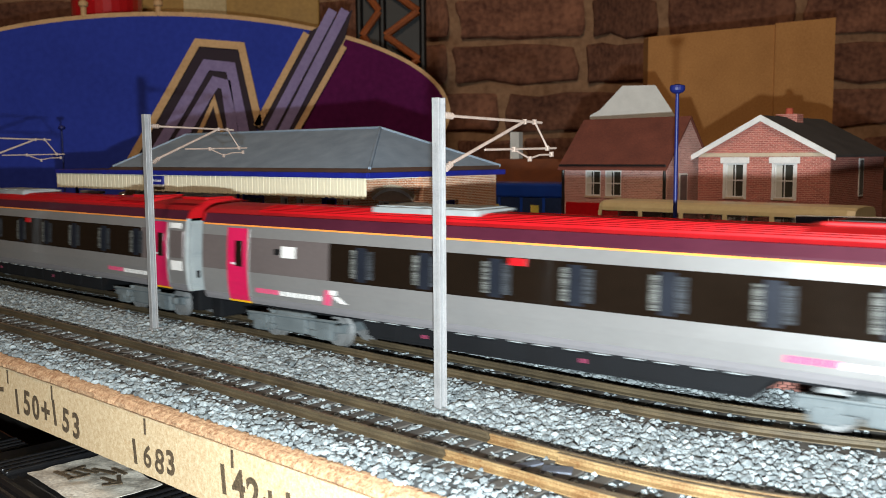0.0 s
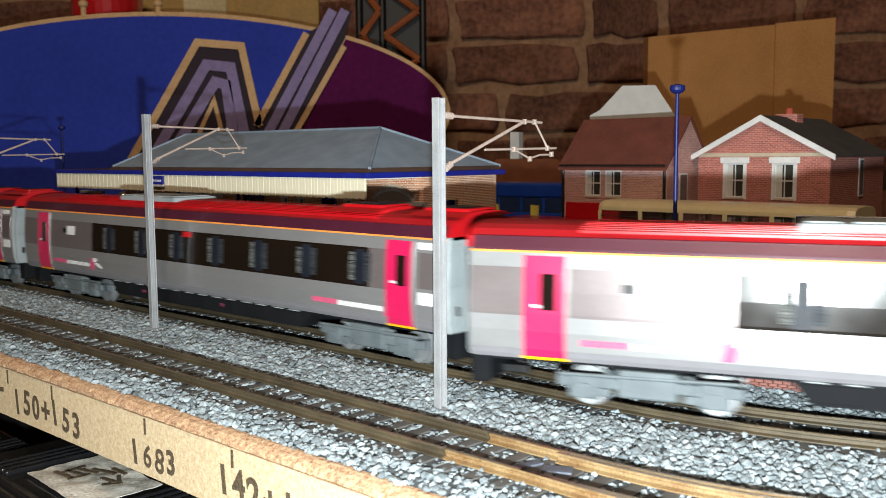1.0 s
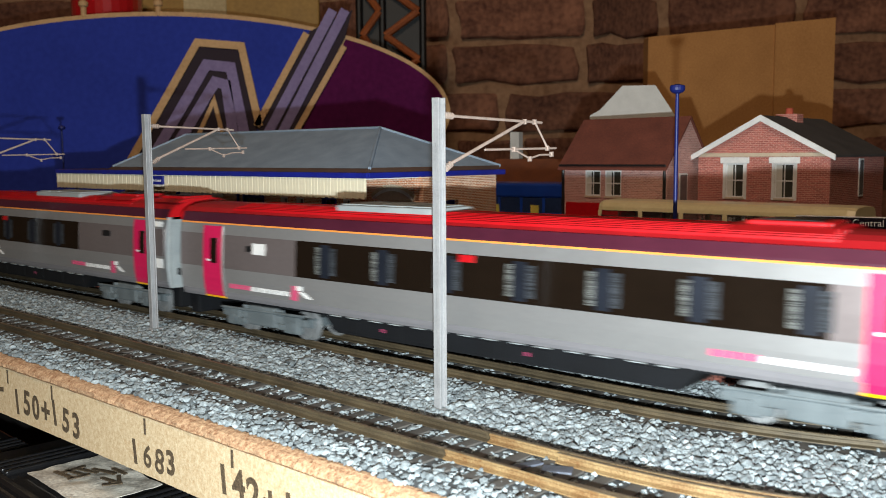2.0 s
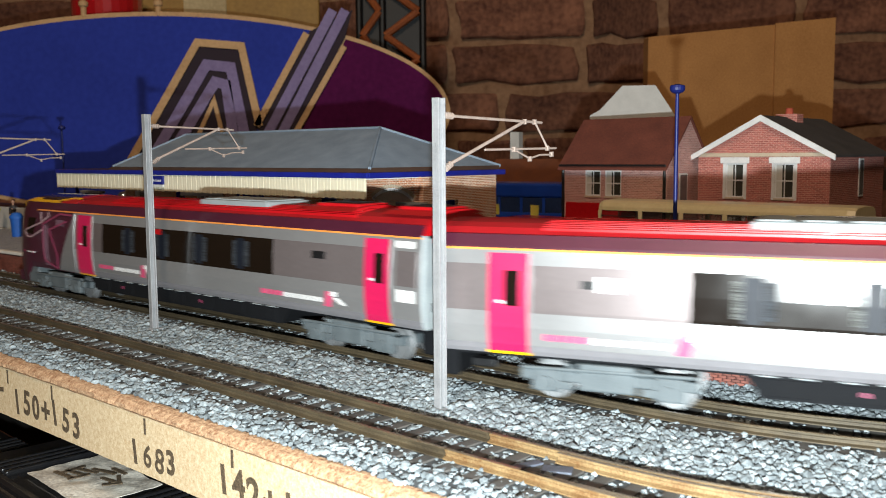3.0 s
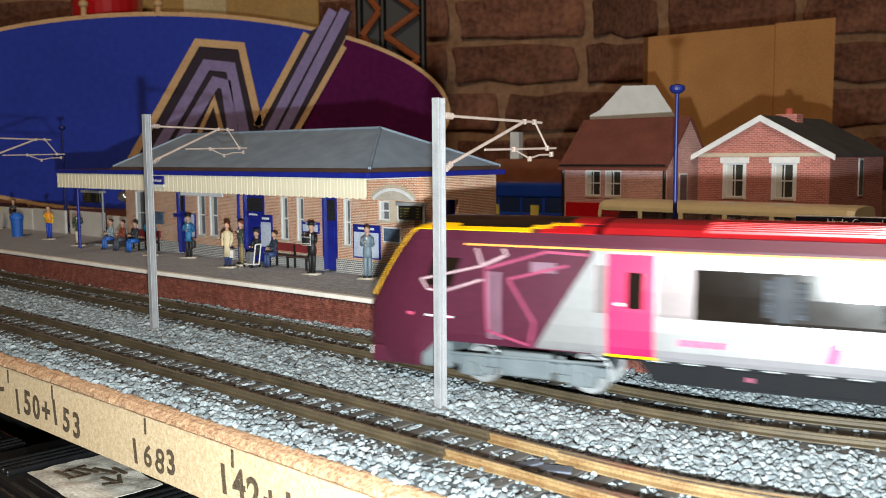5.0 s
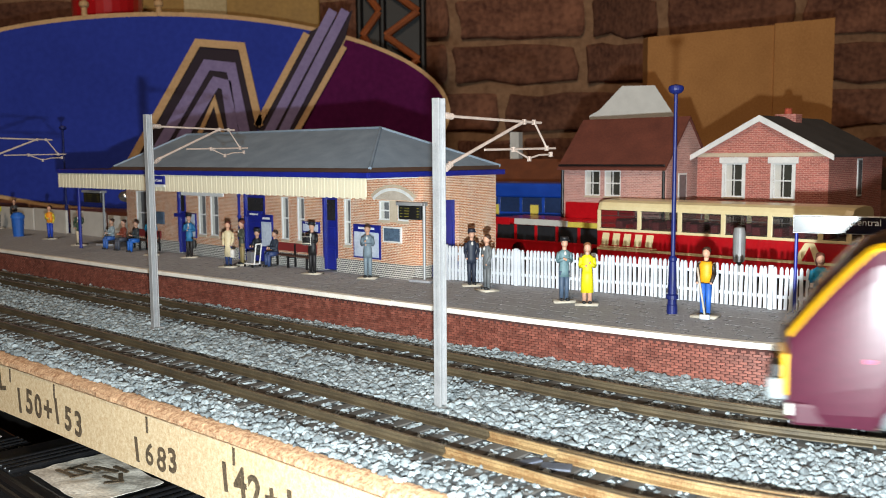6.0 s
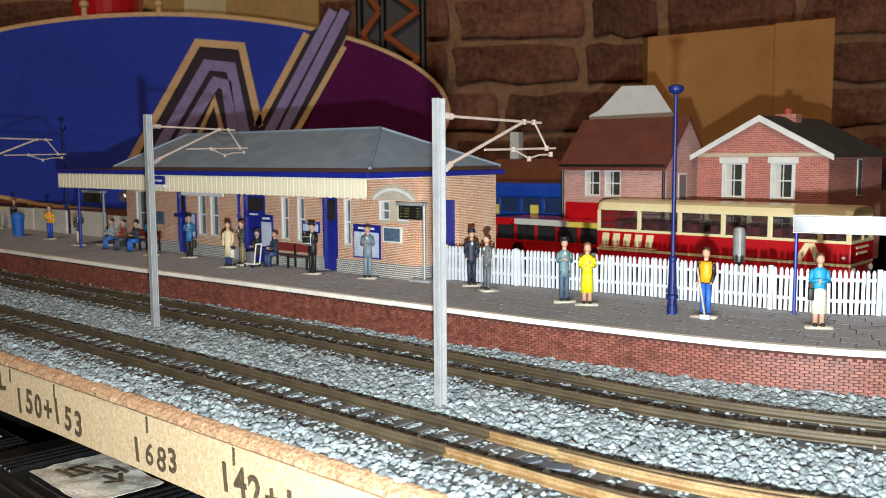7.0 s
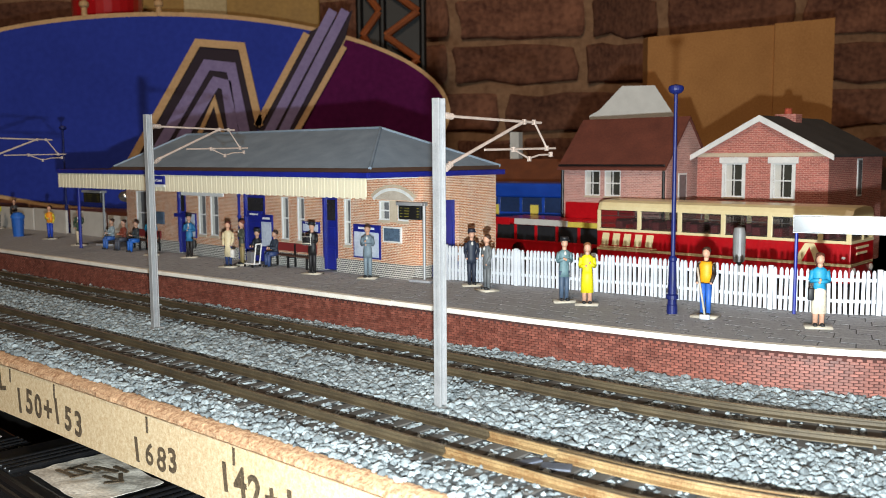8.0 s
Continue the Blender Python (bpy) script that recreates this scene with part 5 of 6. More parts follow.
figure(55.2, 348.5, -8, "painted figure in a yellow coat on a white base", (240, 226, 20), (200, 150, 120), skirt=(236, 222, 20), hair=(136, 86, 56))
figure(47.3, 355.5, 8, "painted figure in a teal jacket and dark cap", (104, 134, 142), (74, 92, 116), coat=2.4, hat=BLACK, height=24.5)
figure(18.6, 386.5, -55, "painted figure in a grey suit", (112, 116, 120), (104, 108, 112), coat=2.0, height=23.0)
figure(12.6, 402, 10, "painted figure in a navy uniform and cap", (36, 44, 62), (38, 46, 64), coat=2.0, hat=(30, 34, 52), height=24.0)
figure(92.5, 320.0, -30, "painted figure in orange vest and blue trousers with a broom", (40, 36, 34), (40, 98, 190), vest=(246, 168, 20), arms=(44, 34, 30), broom=True, height=24)
figure(123.9, 299.0, -12, "painted figure in a blue top and cream skirt with black bag", (30, 150, 196), (240, 226, 200), skirt=(242, 228, 204), hair=(96, 54, 38), bag=(20, 20, 26), bag_side=-1, height=24)
figure(-35.4, 428.5, -10, "painted figure in a pale grey suit with folded arms", (122, 138, 150), (124, 140, 152), coat=2.4, height=24.5, paper=False)
figure(-64.0, 446.5, -20, "painted figure in a black coat holding papers", (28, 26, 28), (30, 28, 32), coat=3, hat=BLACK, paper=True, height=24.5)
figure(-88.3, 480, -50, "seated painted figure in dark jacket and blue jeans", (52, 62, 78), (52, 72, 120), sit=True, base=False)
figure(-99.0, 487, -40, "seated painted figure in dark clothes", (46, 48, 56), (50, 52, 60), sit=True, base=False, hat=(40, 42, 50))
figure(-107.1, 486, -60, "painted figure in green jacket beside a white trolley", (76, 80, 66), (150, 132, 90), coat=1.6, hair=(120, 60, 44))
figure(-112.1, 476.5, -10, "painted figure in a beige coat carrying shopping", (222, 206, 168), (40, 60, 110), coat=6.0, hair=(90, 44, 34), bag=(226, 222, 216))
figure(-145.3, 523.5, 0, "painted figure in a blue coat with a black bag", (44, 120, 172), (34, 30, 34), coat=2.5, hat=BLACK, bag=BLACK, height=24)
figure(-172.0, 538.6, 15, "painted figure in blue top and pink skirt", (24, 140, 196), (224, 160, 140), skirt=(222, 150, 130), hair=(60, 40, 36))
figure(-209.9, 580, -42, "seated painted figure in pale jacket and blue jeans", (150, 166, 176), (54, 100, 180), sit=True, base=False)
figure(-199.3, 571, -42, "seated painted figure in red-brown jumper", (130, 62, 46), (70, 76, 92), sit=True, base=False)
figure(-188.4, 562, -42, "seated painted figure in dark top and bright blue trousers", (52, 60, 66), (30, 104, 200), sit=True, base=False)
figure(-239.5, 602, 0, "painted figure in a green jacket", (56, 76, 62), (206, 190, 164), coat=2.0, hair=(120, 76, 56))
figure(-279.2, 650, 5, "painted figure in orange vest and blue trousers", (220, 200, 60), (30, 70, 190), vest=(244, 150, 30))
figure(-366.0, 753, 0, "painted figure in a yellow vest", (210, 214, 30), (40, 40, 46), vest=(220, 226, 20))
figure(-352.9, 755, 10, "painted figure in dark clothes", (60, 56, 58), (50, 46, 44))


# ---- platform furniture ----
def build_bin():
    b = thing("litter_bin", "bright blue plastic litter bin on the platform", "bin", mpose(-313.9, 676, PT))
    part("bin_body", lathe(B(), [(3.6, 0), (4.4, 13), (4.6, 13.4)], n=16), tone(30, 96, 190), b)
    part("bin_lid", lathe(B(), [(4.9, 13.4), (4.9, 15), (3.0, 17.4), (0.5, 18)], n=16), tone(34, 104, 200), b)


build_bin()


def build_lamp(x, y):
    l = thing("platform_lamp", "tall dark blue lamp post with round lantern", "lamp post", mpose(x, y, PT))
    part("base", lathe(B(), [(1.9, 0), (1.9, 3.2), (1.6, 3.4), (1.6, 5.2), (2.2, 5.4), (2.2, 6.8), (1.6, 7.2), (1.45, 13), (1.2, 19), (1.5, 19.4), (1.5, 20.4), (0.9, 21)], n=16), M["navy"], l)
    part("post", lathe(B(), [(0.8, 20), (0.62, 79)], n=12), M["navy"], l)
    part("lantern", lathe(B(), [(0.9, 78.6), (1.9, 79.0), (2.6, 79.8), (2.7, 80.6), (2.5, 81.4), (1.2, 81.8), (0.3, 82)], n=18), M["navy"], l)


build_lamp(82.8, 328.2)
build_lamp(-291, 709)


def build_nameboard():
    n = thing("station_nameboard", "dark station nameboard on blue posts reading Hyde Central", "sign", mpose(126.0, 325.4, PT, 0, 0, -26))
    dark = mat("glossy_navy_sign", (22, 24, 44), (18, 20, 38), rough=0.26, grain=2, patch=20, coat=0.6, spec=0.8)
    for xx in (0.0, 44.0):
        part("post", tube(B(), (xx, 0, 0), (xx, 0, 35.4), 0.6), M["blue"], n)
    pan = part("panel", box(B(), -1.0, 46, -1.2, -0.6, 29.6, 35.4, 0.12), dark, n, "glossy dark blue panel with white lettering")
    part("panel_frame", box(B(), -1.2, 46.2, -0.65, 0.1, 29.3, 35.7, 0.1), M["white"], n)
    letters("Hyde Central", 2.3, M["white"], pan, mpose(18.2, -1.22, 32.5, 90), "lettering", "white station name", 0.05)


build_nameboard()


def build_fence():
    f = thing("picket_fence", "white picket fence along the back of the platform", "fence")
    line = lambda s: LINE1.at(s, back_off(s) - 3.2)
    mesh = None
    run, last, spots = 0.0, None, []
    for s in np.arange(229, 640, 0.25):
        x, y, _ = line(s)
        if last:
            run += math.hypot(x - last[0], y - last[1])
        if run >= 1.85 * len(spots):
            spots.append((x, y, math.atan2(line(s + 0.6)[1] - y, line(s + 0.6)[0] - x)))
        last = (x, y)
    for i, (x, y, t) in enumerate(spots):
        post = i % 20 == 0
        if mesh is None and not post:
            bm = slab2(B(), [(-0.6, 0.4), (0.6, 0.4), (0.6, 15.2), (0.34, 16.0), (0, 16.3), (-0.34, 16.0), (-0.6, 15.2)], -0.35, 0.35)
            ob = part("picket", bm, M["picket"], f)
            mesh = ob.data
        elif post:
            ob = part("fence_post", box(B(), -0.9, 0.9, -0.6, 0.6, -0.1, 16.7, 0.25), M["picket"], f)
        else:
            ob = new("picket", mesh)
            ob.parent = f
        ob.matrix_basis = mpose(x, y, PT - 0.2, 0, random.uniform(-1.2, 1.2), math.degrees(t))
    for z in (4.2, 11.8):
        part("rail", sweep(B(), LINE1, 227, 640, 6, [(lambda s: back_off(s) - 2.8, PT + z), (lambda s: back_off(s) - 2.8, PT + z + 1.2), (lambda s: back_off(s) - 2.2, PT + z + 1.2), (lambda s: back_off(s) - 2.2, PT + z)]), M["picket"], f)


build_fence()


def build_trolley():
    t = thing("luggage_trolley", "small white luggage trolley", "trolley", mpose(-100, 478, PT, 0, 0, -40))
    part("deck", box(B(), -4, 4, -2.2, 2.2, 1.4, 2.0, 0.15), M["white"], t)
    for sx in (-1, 1):
        part("handle", tube(B(), (3.6, sx * 1.8, 1.8), (5.6, sx * 1.8, 12.5), 0.35), M["white"], t)
        for xx in (-3, 3):
            part("wheel", tube(B(), (xx, sx * 2.3, 0.75), (xx, sx * 2.8, 0.75), 0.75, n=12), M["dark"], t)
    part("crossbar", tube(B(), (5.6, -1.8, 12.3), (5.6, 1.8, 12.3), 0.35), M["white"], t)
    part("case", box(B(), -3, 1, -1.6, 1.6, 2.05, 8.0, 0.4), M["lit_glass"], t, "pale case on the trolley")


build_trolley()
# ---- yard behind the platform: vehicles and houses ----
YZ = 6.0
MY = dict(
    busred=mat("bus_red_paint", (190, 20, 30), (168, 14, 24), rough=0.3, grain=2, patch=20, coat=0.5),
    buscream=mat("bus_cream_paint", (238, 222, 178), (226, 208, 160), rough=0.35, grain=2, patch=20, coat=0.4),
    busglass=glass_mat("bus_glazing", (70, 66, 66), 0.08, 0.22),
    seat=mat("dark_red_seats", (128, 40, 48), (90, 26, 34), rough=0.8),
    chrome=mat("bright_trim", (190, 190, 190), rough=0.2, metal=0.9),
    hbrick=brick_mat("pink_red_house_brick", (206, 122, 110), (176, 96, 84), (204, 152, 140), 3.0, 1.05, 0.16),
    hbrick2=brick_mat("dull_pink_house_brick", (212, 156, 148), (190, 134, 126), (206, 170, 162), 2.6, 1.0, 0.2),
    hslate=mat("dark_slate_roof", (66, 62, 62), (46, 44, 44), rough=0.85, grain=0.8, patch=14, bump=0.1),
    htile=mat("red_brown_tile_roof", (112, 58, 44), (84, 40, 30), rough=0.85, grain=0.8, patch=12, bump=0.1),
    pane=glass_mat("dim_house_glazing", (66, 66, 60), 0.1),
    busblue=mat("deep_blue_coach_paint", (24, 70, 170), (16, 54, 140), rough=0.35, coat=0.4),
    pale=mat("pale_grey_card", (196, 194, 190), (176, 174, 170), rough=0.8),
    terracotta=mat("terracotta_pot", (186, 84, 60), (150, 62, 44), rough=0.8),
)


def build_bus():
    bus = thing("toy_bus", "red and cream single-deck model bus parked in the yard", "bus", mpose(192.4, 430.0, YZ, 0, 0, -42))
    L, W = -140.0, 33.0
    bm = box(B(), L, 0, 0, W, 3.2, 11.3, 0.6)
    part("skirt", bm, MY["busred"], bus)
    part("cream_line", box(B(), L - 0.1, 0.1, -0.15, W + 0.15, 11.2, 12.6, 0.2), MY["buscream"], bus)
    part("lower_body", box(B(), L, 0, 0, W, 12.5, 22.2, 0.5), MY["busred"], bus)
    part("waist_band", box(B(), L - 0.1, 0.1, -0.12, W + 0.12, 22.1, 23.6, 0.2), MY["buscream"], bus)
    # roof with rounded edges
    prof = [(0, 34.0), (0.2, 36.0), (1.6, 38.2), (5, 39.4), (W / 2, 40.0), (W - 5, 39.4), (W - 1.6, 38.2), (W - 0.2, 36.0), (W, 34.0)]
    bm = B()
    rows = []
    for x, k in ((L, 0.94), (L + 2.5, 1.0), (-3.5, 1.0), (0, 0.93)):
        rows.append([bm.verts.new((x, W / 2 + (y - W / 2) * k, 34 + (z - 34) * k)) for y, z in prof])
    for a, b in zip(rows, rows[1:]):
        for i in range(len(prof) - 1):
            bm.faces.new((a[i], a[i + 1], b[i + 1], b[i]))
        bm.faces.new((a[0], b[0], b[-1], a[-1]))
    bm.faces.new(rows[0]), bm.faces.new(rows[-1][::-1])
    part("roof", bm, MY["buscream"], bus, "cream domed roof")
    # pillars and windows
    edges = [L, -113.0, -88.6, -64.0, -39.3, -14.5, 0]
    for y0, y1 in ((0, 1.2), (W - 1.2, W)):
        for i, xx in enumerate(edges):
            a, b = (xx, xx + 2.2) if i == 0 else ((xx - 2.4, xx) if i == len(edges) - 1 else (xx - 1.3, xx + 1.3))
            part("pillar", box(B(), a, b, y0, y1, 23.5, 34.1, 0.3), MY["buscream"], bus)
        for a, b in zip(edges, edges[1:]):
            w = part("window", box(B(), a + 1.3, b - 1.3, y0 + 0.45, y0 + 0.6, 23.6, 34.0), MY["busglass"], bus)
            bm = box(B(), a + 1.3, b - 1.3, y0 + 0.2, y0 + 0.8, 30.6, 31.0)
            box(bm, (a + b) / 2 - 0.25, (a + b) / 2 + 0.25, y0 + 0.2, y0 + 0.8, 31.0, 34.0)
            part("window_bar", bm, MY["chrome"], w)
            bm = box(B(), a + 1.0, b - 1.0, y0 + 0.1, y0 + 0.9, 23.5, 23.9)
            box(bm, a + 1.0, b - 1.0, y0 + 0.1, y0 + 0.9, 33.7, 34.1)
            part("window_rubber", bm, M["dark"], w)
    for i in range(11):
        xx = L + 10 + i * 11.4
        for yy in (3, 19):
            part("seat", box(B(), xx, xx + 4.5, yy, yy + 10.5, 14, 28.0, 0.8), MY["seat"], bus)
    part("floor", box(B(), L + 2, -2, 1.5, W - 1.5, 22.3, 22.6), MY["seat"], bus)
    # front end
    part("front_glass", box(B(), -0.2, 0.25, 2, W - 2, 23.8, 33.8), MY["busglass"], bus)
    part("front_pillar", box(B(), -0.4, 0.5, W / 2 - 0.6, W / 2 + 0.6, 23.6, 34.0), MY["buscream"], bus)
    for yy in (4, W - 4):
        hl = lathe(B(), [(1.7, 0), (1.7, 0.8), (1.0, 1.1)], n=14)
        hl.transform(Matrix.Translation((0, yy, 9)) @ pose(0, 0, 0, 0, 90))
        part("headlight", hl, M["white"], bus)
    for i, zz in enumerate((19.4, 16.6)):
        part("front_lettering", box(B(), -0.1, 0.25, 8, W - 8 - i * 2, zz, zz + 1.2), MY["buscream"], bus, "cream bar in place of lettering")
    # side letters as plain bars, chevrons, lamps
    for i in range(5):
        x = L + 3 + i * 7.0
        part("side_lettering", slab2(B(), [(x, 14.2), (x + 4.4, 14.2), (x + 5.4, 21.0), (x + 1.0, 21.0)], -0.2, 0.1), MY["buscream"], bus, "cream bar in place of a letter")
    part("side_lettering", box(B(), L + 2, L + 38, -0.18, 0.1, 12.9, 13.6), MY["buscream"], bus)
    for sx, sh in ((-25, 4.5), (-14.5, -4.5)):
        part("side_flash", slab2(B(), [(sx - 2, 12.6), (sx + 2, 12.6), (sx + 2 + sh, 21.8), (sx - 1 + sh, 21.8)], -0.2, 0.1), MY["buscream"], bus)
    part("side_lamp", blob(B(), (-3.2, -0.2, 15.6), (1.0, 0.5, 0.7), 2), M["white"], bus)
    for xx in (L + 36, -30):
        for yy in (2.2, W - 2.2):
            w = part("wheel", tube(B(), (xx, yy - 2, 6.4), (xx, yy + 2, 6.4), 6.4, n=24), M["dark"], bus)
            part("hub", tube(B(), (xx, yy - 2.3, 6.4), (xx, yy + 2.3, 6.4), 3.2, n=16), MY["busred"], w)
    for i in range(16):
        x = L + 48 + i * 4
        part("louvre", box(B(), x, x + 2.4, -0.15, 0.2, 5.0, 9.4, 0.2), MY["busred"], bus)


build_bus()


def plain_vehicle(name, label, m, L, W, H, body, roof, glass_z, band=None, glazing=None):
    v = thing(name, label, "bus" if "bus" in name else "railcar", m)
    part("body", box(B(), 0, L, 0, W, 4, glass_z[0], 0.8), body, v)
    part("roof", box(B(), 0, L, 0, W, glass_z[1], H, 1.6), roof, v)
    n = max(3, int(L / 16))
    for i in range(n + 1):
        x = i * (L - 2) / n
        part("pillar", box(B(), x, x + 2, 0.1, W - 0.1, glass_z[0] - 0.2, glass_z[1] + 0.2), body, v)
    for i in range(n):
        x = i * (L - 2) / n + 2
        part("window", box(B(), x, x + (L - 2) / n - 2, 0.4, 0.8, glass_z[0], glass_z[1]), glazing or M["glass"], v)
    part("back_side", box(B(), 1, L - 1, W - 1.2, W - 0.4, glass_z[0], glass_z[1]), M["dark"], v)
    for x in (L * 0.2, L * 0.8):
        for yy in (2, W - 2):
            part("wheel", tube(B(), (x, yy - 2, 5.6), (x, yy + 2, 5.6), 5.6, n=18), M["dark"], v)
    if band:
        for x0, x1, z0, z1, mm in band:
            part("panel", box(B(), x0, x1, -0.25, 0.3, z0, z1), mm, v)
    return v


yel = mat("pale_yellow_panel", (226, 206, 90), rough=0.5)
plain_vehicle("toy_bus", "low red model bus with pale roof stripe in the yard", mpose(33, 583, YZ, 0, 0, -42), 96, 33, 26, MY["busred"], MY["busred"], (13, 22.0),
              [(0.4, 12, 21.8, 26.2, MY["busred"]), (16, 56, 22.4, 26.0, MY["pale"]), (56, 78, 22.4, 25.4, yel)])
plain_vehicle("toy_railcar", "blue model railcar with pale yellow squares", mpose(24, 652, YZ, 0, 0, -30), 120, 34, 46, MY["busblue"], MY["busblue"], (26, 36),
              [(12, 18, 24, 31, yel), (42, 48, 24, 31, yel), (72, 78, 24, 31, yel)], glass_mat("blue_tinted_glazing", (40, 58, 96), 0.2))
plain_vehicle("toy_bus", "dark red double-deck model bus beside the house", mpose(74, 640, YZ, 0, 0, -42), 88, 32, 33, MY["busred"], MY["busred"], (18, 27))


def gable_house(name, label, m, W, D, eave, ridge, brick, roof, wins, side_wins=(), gable_front=True, verge=None):
    """A small house; x along its front, y into it, from its near right corner back to x = -W."""
    h = thing(name, label, "house", m)
    holes = [(a, b, c, d) for a, b, c, d in wins]
    part("front_wall", wall_with_openings(B(), -W, 0, 0, 2, 0, eave, holes), brick, h)
    bm = box(B(), -W, -W + 2, 2, D, 0, eave)
    box(bm, -W + 2, 0, D - 2, D, 0, eave)
    box(bm, -2, 0, 2, D - 2, 0, eave)
    part("side_wall", bm, brick, h)
    part("interior", box(B(), -W + 3, -3, 3.4, 4.2, 0, eave - 1), MS["interior"], h)
    o = 3.2
    t = 1.4
    if gable_front:
        part("gable", slab2(B(), [(-W, eave), (0, eave), (-W / 2, ridge - 1)], 0, 2), brick, h)
        k = (ridge - eave) / (W / 2)
        for sgn in (-1, 1):
            bm = B()
            x0 = -W / 2 + sgn * (W / 2 + o)
            pts = [(-W / 2, ridge), (x0, ridge - k * (W / 2 + o)), (x0, ridge - k * (W / 2 + o) - t), (-W / 2, ridge - t)]
            slab2(bm, pts, -2.2, D + 3)
            part("roof", bm, roof, h)
            bm = B()
            pts = [(-W / 2, ridge + 0.15), (x0 + sgn * 0.3, ridge - k * (W / 2 + o) + 0.15), (x0 + sgn * 0.3, ridge - k * (W / 2 + o) - 3.0), (-W / 2, ridge - 3.4)]
            slab2(bm, pts, -3.2, -2.1)
            part("bargeboard", bm, M["white"], h, "white painted bargeboard")
        part("string_course", box(B(), -W - 0.3, 0.3, -0.7, 0, eave - 2.6, eave - 0.4, 0.2), M["stone_sill"], h)
    else:
        for x0 in (-W, -2):
            part("gable", slab2(B(), [(0, eave), (D, eave), (D / 2, ridge - 0.6)], x0, x0 + 2, "yz"), brick, h)
        k = (ridge - eave) / (D / 2)
        for sgn in (-1, 1):
            y0 = D / 2 + sgn * (D / 2 + o)
            pts = [(D / 2, ridge), (y0, ridge - k * (D / 2 + o)), (y0, ridge - k * (D / 2 + o) - t), (D / 2, ridge - t)]
            part("roof", slab2(B(), pts, -W - 2, 1.2, "yz"), roof, h)
        part("gutter", box(B(), -W - 1, 0.5, -3.6, -2.4, eave - 2.4, eave - 1.2, 0.3), M["dark"], h)
    for a, b, c, d in wins:
        w = sash_window(h, a, b, c, d, cross=1, glazing=MY["pane"])
        if gable_front:
            part("lintel", box(B(), a - 3.2, b + 3.2, -1.1, 0.2, d, d + 3.6, 0.3), M["white"], w, "white painted lintel")
            bm = box(B(), a - 1.6, a, -0.5, 0.4, c - 1, d)
            box(bm, b, b + 1.6, -0.5, 0.4, c - 1, d)
            part("window_surround", bm, M["white"], w)
    for a, b, c, d in side_wins:
        bm = box(B(), -0.1, 0.5, a, b, c, d)
        w = part("window", bm, M["white"], h, "white side window")
        part("pane", box(B(), 0.4, 0.6, a + 1, b - 1, c + 1, d - 1), M["lit_glass"], w)
    return h


hr = gable_house("model_house", "pink brick gabled house with white bargeboards and lintels", mpose(210.0, 500.0, YZ, 0, 0, -42), 77, 92, 66.0, 86.8, MY["hbrick"], MY["hslate"],
                 [(-59.5, -48.5, 40.0, 59.6), (-30.5, -19.5, 40.0, 59.6), (-59.5, -48.5, 10.0, 30), (-30.5, -19.5, 10, 30)], [(46, 54, 40, 62)])
part("chimney", box(B(), -45, -32, 34, 44, 80, 88.4, 0.4), MY["hbrick"], hr)
part("chimney_pot", lathe(B(), [(2.4, 88.4), (2.0, 91.5), (2.4, 92)], (-38.5, 39), 12), MY["terracotta"], hr)
hl = gable_house("model_house", "dull pink brick cottage with red-brown tiled roof", mpose(129.1, 530.0, YZ, 0, 0, -42), 72, 52, 60.5, 87.6, MY["hbrick2"], MY["htile"],
                 [(-55.6, -44.5, 40.2, 55.6), (-41.5, -30.2, 40.2, 55.6)], [(14, 24, 34, 54)], gable_front=False)
part("shop_sign", box(B(), -69, -20, -1.4, -0.2, 26, 36, 0.3), MY["busred"], hl, "red painted fascia")
for xx in (-71.2, -1.2):
    part("downpipe", tube(B(), (xx, -1.2, 0), (xx, -1.2, 59), 0.9), M["dark"], hl)

cottage = gable_house("model_house", "far low house with an orange-brown roof", mpose(98, 690, YZ, 0, 0, -30), 78, 60, 42, 62, MY["hbrick2"], mat("orange_brown_roof", (120, 66, 36), (92, 48, 26), rough=0.9), [], gable_front=False)
part("chimney", box(B(), -72, -64, 40, 48, 55, 84, 0.3), MY["pale"], cottage, "pale chimney")


# the white shed roof behind the cottage
def build_shed():
    s = thing("white_card_building", "plain white card building with a mansard top", "building", mpose(121, 640, YZ, 0, 0, -14))
    part("walls", box(B(), -20, 40, 0, 40, 0, 84), MY["pale"], s)
    part("mansard_roof", slab2(B(), [(-19, 84), (-19, 92), (-12, 96), (3, 112), (25, 112), (38, 92), (38, 84)], 0, 40), MY["pale"], s)


build_shed()


def build_bollard():
    b = thing("yard_post", "short grey metal post beside the bus", "post", mpose(131.5, 405.0, YZ + 0.0))
    part("post", lathe(B(), [(1.1, 0), (1.1, 17), (2.4, 17.5), (2.7, 20), (2.7, 30), (2.2, 32.5), (0.8, 33)], n=16), M["steel"], b)


build_bollard()


# white wall panels at the back of the far platform
for s, ln in ((-85, 50), (-139, 54), (-197, 58), (-256, 58), (-316, 60)):
    x, y, t = LINE1.at(s, 107)
    bm = box(B(), -ln / 2, ln / 2, -1, 1, 0, 17.5 + random.uniform(-1, 1.5), 0.4)
    lone("white_wall_panel", bm, MY["pale"], "low white wall panel at the back of the platform", "wall panel", mpose(x, y, PT - 0.5, 0, 0, math.degrees(t) + random.uniform(-3, 3)), group="white wall panels")
